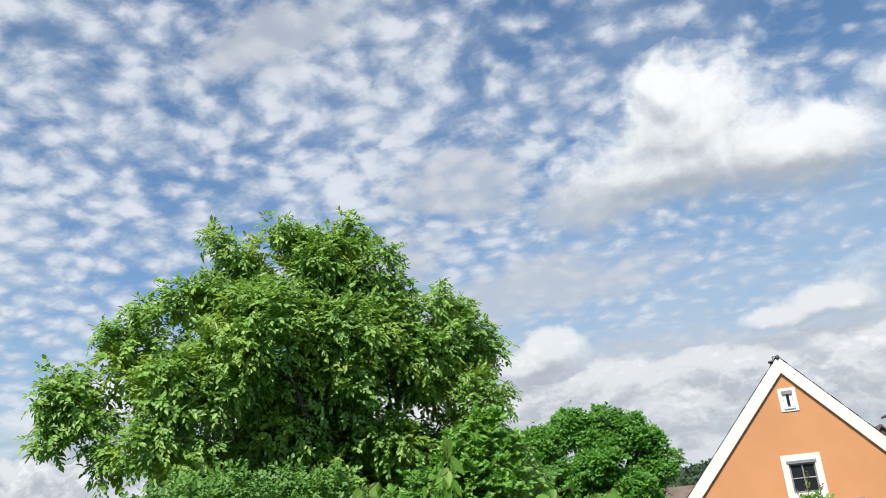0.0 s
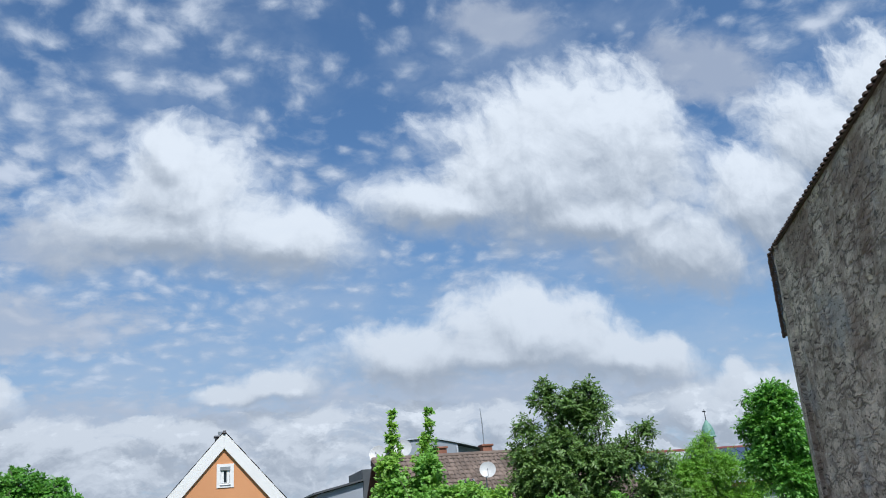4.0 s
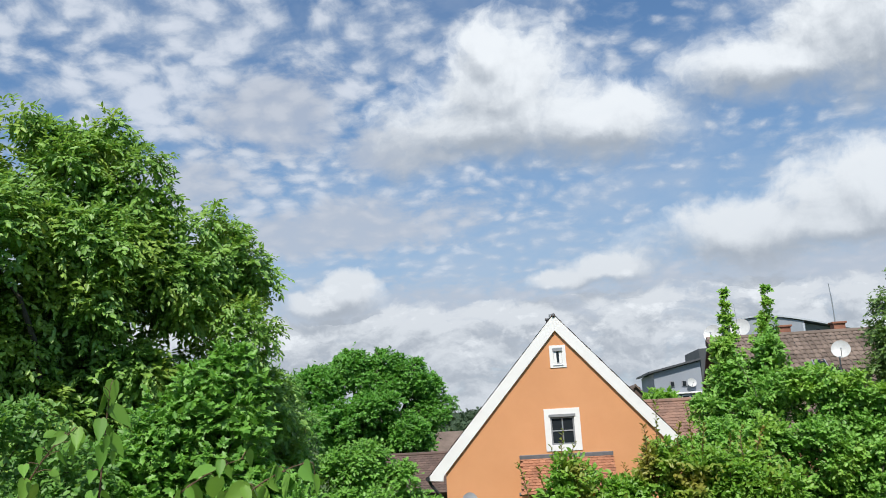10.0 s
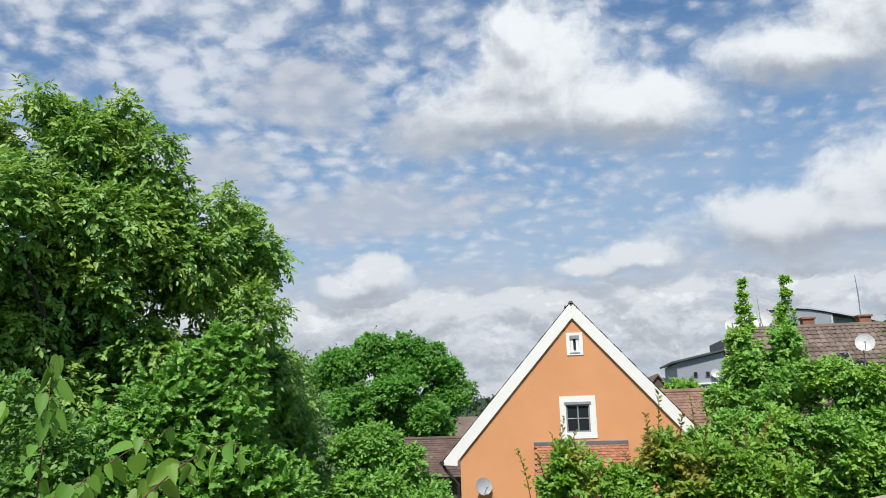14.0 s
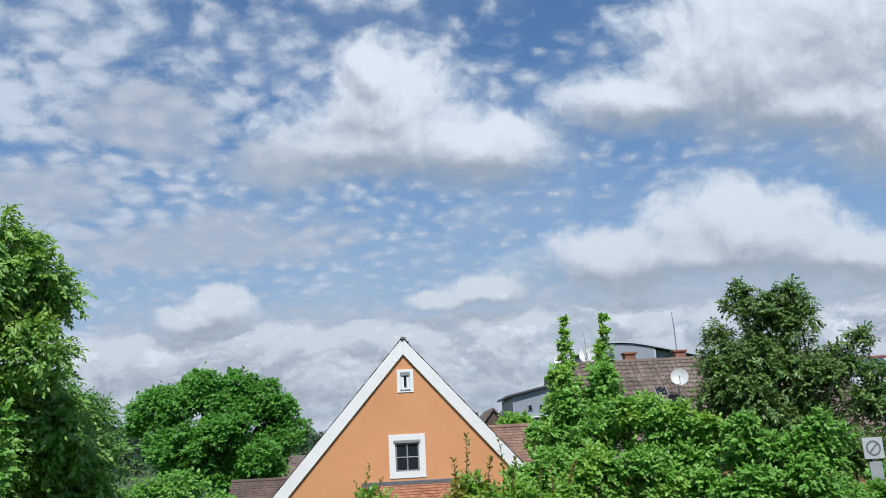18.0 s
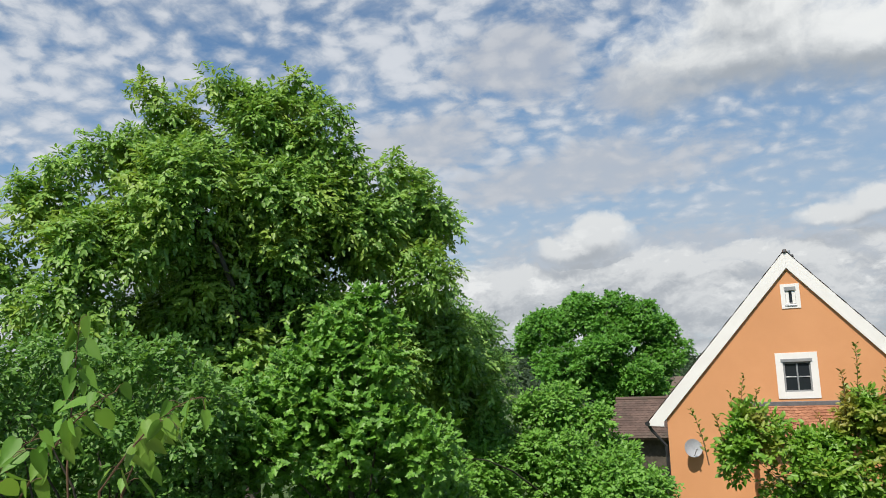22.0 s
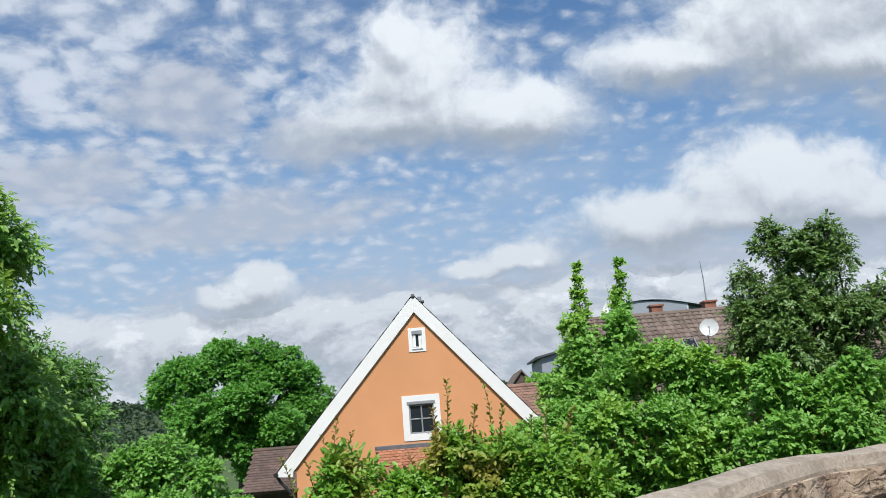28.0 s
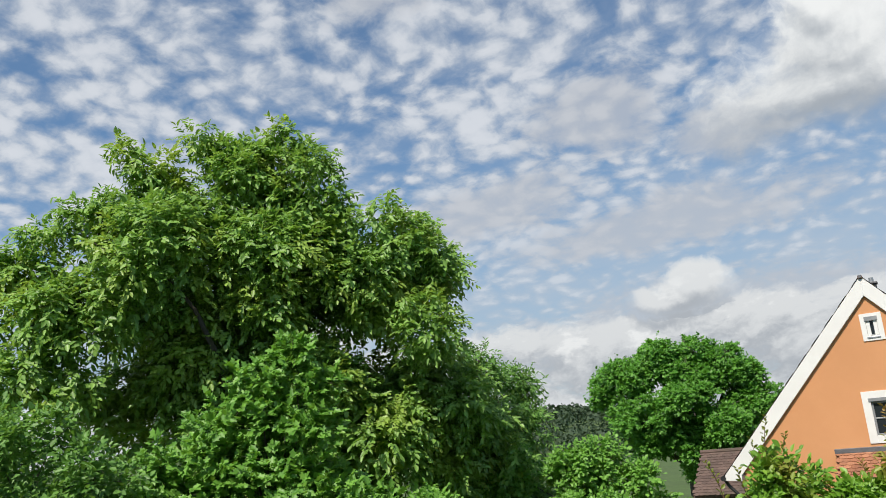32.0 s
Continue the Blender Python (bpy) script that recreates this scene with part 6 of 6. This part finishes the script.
# ---------- down the street ----------
def sign_post(x, y, top, r=0.03):
    return rod([(x, y, street(x, y) - 0.1), (x, y, top)], [r, r], 8)


def zone_sign():
    x, y, z, h = 10.17, 16.0, -0.32, 0.225
    root = thing("zone_sign", "weathered square no-stopping zone sign on a grey post", "road sign")
    part("post", sign_post(x, y + 0.05, z + h), M_STEEL, root)
    plate = part("plate", boxed(x - h, x + h, y - 0.012, y + 0.012, z - h, z + h, 0.006), M_SIGNWHITE, root, "square pale grey sign plate")
    ring = bmesh.new()
    for k in range(28):
        a, b = 2 * math.pi * k / 28, 2 * math.pi * (k + 1) / 28
        q = [(x + math.cos(t) * r, y - 0.0165, z + math.sin(t) * r) for t, r in ((a, 0.125), (b, 0.125), (b, 0.165), (a, 0.165))]
        ring.faces.new([ring.verts.new(p) for p in q])
    part("ring", ring, M_SIGNINK, plate)
    slash = bmesh.new()
    box(slash, x - 0.02, x + 0.02, y - 0.018, y - 0.0145, z - 0.12, z + 0.12)
    bmesh.ops.rotate(slash, verts=slash.verts[:], cent=(x, y, z), matrix=Matrix.Rotation(radians(45), 3, "Y"))
    part("slash", slash, M_SIGNINK, plate)
    part("lower_plate", boxed(x - 0.14, x + 0.14, y - 0.01, y + 0.01, z - h - 0.44, z - h - 0.06, 0.006), M_SIGNGREY, root, "small grey plate below the sign")
    return root


zone_sign()


def warning_signs():
    x, y = 9.72, 14.5
    root = thing("warning_sign", "grey back of a triangular sign above a faded round one", "road sign")
    part("post", sign_post(x, y - 0.05, -0.44, 0.018), M_SIGNGREY, root)
    part("triangle_plate", prism([(x - 0.29, -0.97), (x + 0.29, -0.97), (x, -0.47)], y, y + 0.012, 0.004), M_SIGNGREY, root, "triangular grey sign back")
    part("round_plate", rod([(x + 0.05, y, -1.17), (x + 0.05, y + 0.012, -1.17)], [0.20, 0.20], 24), M_REDSIGN, root, "faded reddish round plate")
    for dx in (-0.04, 0.05):
        part("clamp", boxed(x + dx - 0.025, x + dx + 0.025, y - 0.07, y - 0.002, -0.86, -0.82, 0.004), M_SIGNWHITE, root)
    return root


warning_signs()


def round_sign():
    x, y, z = 24.4, 31.0, -1.05
    root = thing("round_sign", "small round grey-rimmed sign on a post by the car park", "road sign")
    part("post", sign_post(x, y + 0.03, z + 0.2), M_STEEL, root)
    part("disc", rod([(x, y, z), (x, y + 0.015, z)], [0.30, 0.30], 20), M_SIGNINK, root)
    part("face", rod([(x, y - 0.012, z), (x, y - 0.002, z)], [0.20, 0.20], 20), M_SIGNGREY, root)
    part("board_frame", boxed(x + 0.65, x + 1.25, y - 0.05, y + 0.02, z - 1.5, z - 0.35, 0.02), M_BLACK, root, "dark notice board")
    for k in range(2):
        part("board_panel", boxed(x + 0.71, x + 1.19, y - 0.066, y - 0.052, z - 1.35 + 0.45 * k, z - 1.02 + 0.45 * k), M_GREYTRIM, root)
    part("board_wing", boxed(x + 0.75, x + 1.1, y - 0.04, y + 0.0, z - 0.33, z + 0.25, 0.02), M_BLACK, root)
    return root


round_sign()


def car(at, turn, paint, label, estate=False):
    """A parked car, nose along +x before it is turned."""
    root = thing("car", label, "car", group="parked cars")
    body = [(-2.1, 0.28), (-2.12, 0.62), (-2.02, 0.86), (-1.2, 0.92), (0.75, 0.90), (1.55, 0.78), (2.02, 0.66), (2.10, 0.42), (2.02, 0.26)]
    roof_back = -1.95 if estate else -1.45
    top = [(roof_back, 0.90), (roof_back + 0.32, 1.40), (-0.35, 1.47), (0.15, 1.43), (0.95, 0.88)]
    def loft(outline, half, pinch):
        bm = bmesh.new()
        zmin = min(z for _, z in outline)
        rings = [[bm.verts.new((x, s * (half - pinch * (z - zmin)), z)) for x, z in outline] for s in (-1, 1)]
        bm.faces.new(rings[0])
        bm.faces.new(rings[1][::-1])
        for i in range(len(outline)):
            j = (i + 1) % len(outline)
            bm.faces.new((rings[0][j], rings[0][i], rings[1][i], rings[1][j]))
        bmesh.ops.bevel(bm, geom=bm.edges[:], offset=0.05, segments=2, affect="EDGES")
        return bm
    part("body", loft(body, 0.88, 0.06), paint, root)
    part("cabin", loft(top, 0.80, 0.28), paint, root)
    for s in (-1, 1):
        for x0, x1 in ((roof_back + 0.42, -0.55), (-0.47, 0.42)):
            bm = bmesh.new()
            q = [(x0 - 0.12, 0.95), (x1 + (0.18 if x1 > 0 else 0.0), 0.95), (x1, 1.33), (x0 + 0.05, 1.33)]
            bm.faces.new([bm.verts.new((x, s * (0.83 - 0.28 * (z - 0.90)), z)) for x, z in q])
            part("side_window", bm, M_GLASS, root)
        for x in (-1.3, 1.3):
            w = part("wheel", rod([(x, s * 0.72, 0.31), (x, s * 0.76, 0.31), (x, s * 0.88, 0.31), (x, s * 0.90, 0.31)], [0.28, 0.31, 0.31, 0.27], 18), M_RUBBER, root)
            part("rim", rod([(x, s * 0.895, 0.31), (x, s * 0.912, 0.31)], [0.19, 0.17], 12), M_STEEL, w)
        part("headlight", boxed(1.92, 2.06, s * 0.62 - 0.14, s * 0.62 + 0.14, 0.56, 0.68, 0.02), M_GLASS, root)
        part("tail_light", boxed(-2.14, -2.03, s * 0.68 - 0.1, s * 0.68 + 0.1, 0.62, 0.80, 0.02), M_REDTRIM, root)
    for q in ([(0.98, 0.93), (0.22, 1.40)], [(roof_back + 0.02, 0.95), (roof_back + 0.29, 1.36)]):
        (xa, za), (xb, zb) = q
        push = 0.03 if xa > 0 else -0.03
        bm = bmesh.new()
        bm.faces.new([bm.verts.new(p) for p in ((xa + push, -0.70, za), (xa + push, 0.70, za), (xb + push, 0.60, zb), (xb + push, -0.60, zb))])
        part("windscreen", bm, M_GLASS, root)
    root.matrix_world = pose(*at, 0, 0, turn)
    return root


car((32.2, 41.6, street(32.2, 41.6)), 190, M_CARWHITE, "small white car parked at the end of the street")
car((37.2, 42.6, street(37.2, 42.6)), 185, M_CARWHITE, "white estate car parked beside a small white car", estate=True)
car((32.4, 46.0, street(32.4, 46.0)), 195, M_CARDARK, "dark car parked behind a white one")


def blades(name, places, height, material, label, seed, count):
    """Long grass over round patches: (x, y, radius) each."""
    rng = np.random.default_rng(seed)
    at, length = [], []
    for x, y, r in places:
        a, q = rng.random(count) * 2 * math.pi, r * np.sqrt(rng.random(count))
        for px, py in zip(x + np.cos(a) * q, y + np.sin(a) * q):
            at.append((px, py, terrain(px, py) - 0.08))
    at = np.array(at)
    along = np.array((0, 0, 1)) + rng.normal(size=at.shape) * (0.3, 0.3, 0.1)
    length = height * (0.5 + rng.random(len(at)))
    ob = part(name, leaves(name, at, along, rng.normal(size=at.shape), length, length * 0.12 + 0.02), material)
    return tagged(ob, label, "grass", kind="stuff")


blades("long_grass", [(20.4, 33.2, 1.8), (22.2, 33.6, 1.8), (18.2, 30.6, 1.8), (23.6, 36.0, 2.2), (15.2, 26.2, 1.6), (22.6, 30.6, 0.9)], 0.55, L_LIGHT, "long uncut green grass beside the street", 71, 1500)
# low street hedge, darkened by leaf colour in place of shade from unbuilt trees
HEDGE3 = [(16.4, 18.4, -2.1, 0.6), (17.8, 20.5, -2.2, 0.6), (17.2, 19.8, -2.4, 0.6), (18.4, 21.2, -2.5, 0.6), (19.8, 22.8, -2.6, 0.65), (21.4, 24.6, -2.7, 0.65), (15.6, 17.0, -2.3, 0.55)]
tree("box_hedge", "low green hedge along the far side of the street, tree shade put into its dark leaf colour", "hedge", (18.4, 21.2, -3.1), (18.4, 21.2, -2.7), HEDGE3, crown("box_hedge_crown", HEDGE3, 3200, 5, 0.11, 0.6, 0.15, 0.05, 72), L_BOX_SHADED, 0.05, 72, limbs=0)
SMALL = [(25.84, 35.61, -1.17, 0.78), (26.58, 35.86, -1.54, 0.75), (25.09, 35.86, -1.67, 0.62)]
tree("young_street_tree", "small pale green young tree on the grass verge", "tree", (25.8, 35.7, -3.2), (25.8, 35.7, -1.9), SMALL, crown("young_crown", SMALL, 900, 6, 0.14, 0.5, 0.25, 0.1, 73), L_LIGHT, 0.06, 73)
SPRIG = [(9.9, 15.4, -1.5, 0.5), (10.9, 16.8, -1.3, 0.6), (12.0, 18.3, -1.4, 0.6)]
tree("verge_bush", "green bushes behind the signs at the street edge", "bush", (10.9, 16.9, -2.9), (10.9, 16.9, -2.0), SPRIG, crown("verge_crown", SPRIG, 1500, 5, 0.12, 0.6, 0.2, 0.1, 74), L_BUSH, 0.04, 74)


def earth_mound():
    bm = bmesh.new()
    bmesh.ops.create_icosphere(bm, subdivisions=3, radius=1.0)
    for v in bm.verts:
        k = 1 + 0.25 * noise.noise(v.co * 2.3)
        v.co = Vector((24.4 + v.co.x * 2.3 * k, 32.0 + v.co.y * 1.1 * k, street(24.4, 32.0) - 0.15 + max(v.co.z, -0.2) * 0.80 * k))
    return tagged(part("earth_mound", bm, M_EARTH), "low mound of reddish brown earth at the verge", "mound")


earth_mound()


# far woods along the hill crest
def far_woods():
    rng = np.random.default_rng(81)
    pts, r = [], []
    for k in range(2250):
        u, d = rng.uniform(-0.85, 0.6), rng.uniform(760, 980) if k < 1700 else rng.uniform(430, 760)
        if k >= 1700 and u > -0.02:
            continue
        y = d / math.hypot(1, u)
        x = u * y
        pts.append((x, y, terrain(x, y) + rng.uniform(1, 6)))
    lobes = [(*p, rng.uniform(4, 8) * min(1.0, 0.30 + p[1] / 700)) for p in pts]
    data = leaves("far_woods", *far_leaves(lobes, rng))
    return tagged(part("far_woods", data, L_FAR), "dark green woods on the distant hill", "woods", kind="stuff")


def far_leaves(lobes, rng):
    at, along, face, size = [], [], [], []
    for x, y, z, r in lobes:
        w = unit(rng.normal(size=(44, 3)) + (0, 0, 0.3))
        at.append(np.array((x, y, z)) + w * r * (1, 1, 1.2))
        along.append(rng.normal(size=(44, 3)))
        face.append(w + rng.normal(size=(44, 3)) * 0.3)
        size.append(r * rng.uniform(0.28, 0.55, 44))
    size = np.concatenate(size)
    return np.concatenate(at), np.concatenate(along), np.concatenate(face), size, size * 0.8


far_woods()

wall_stones(wall_thing)
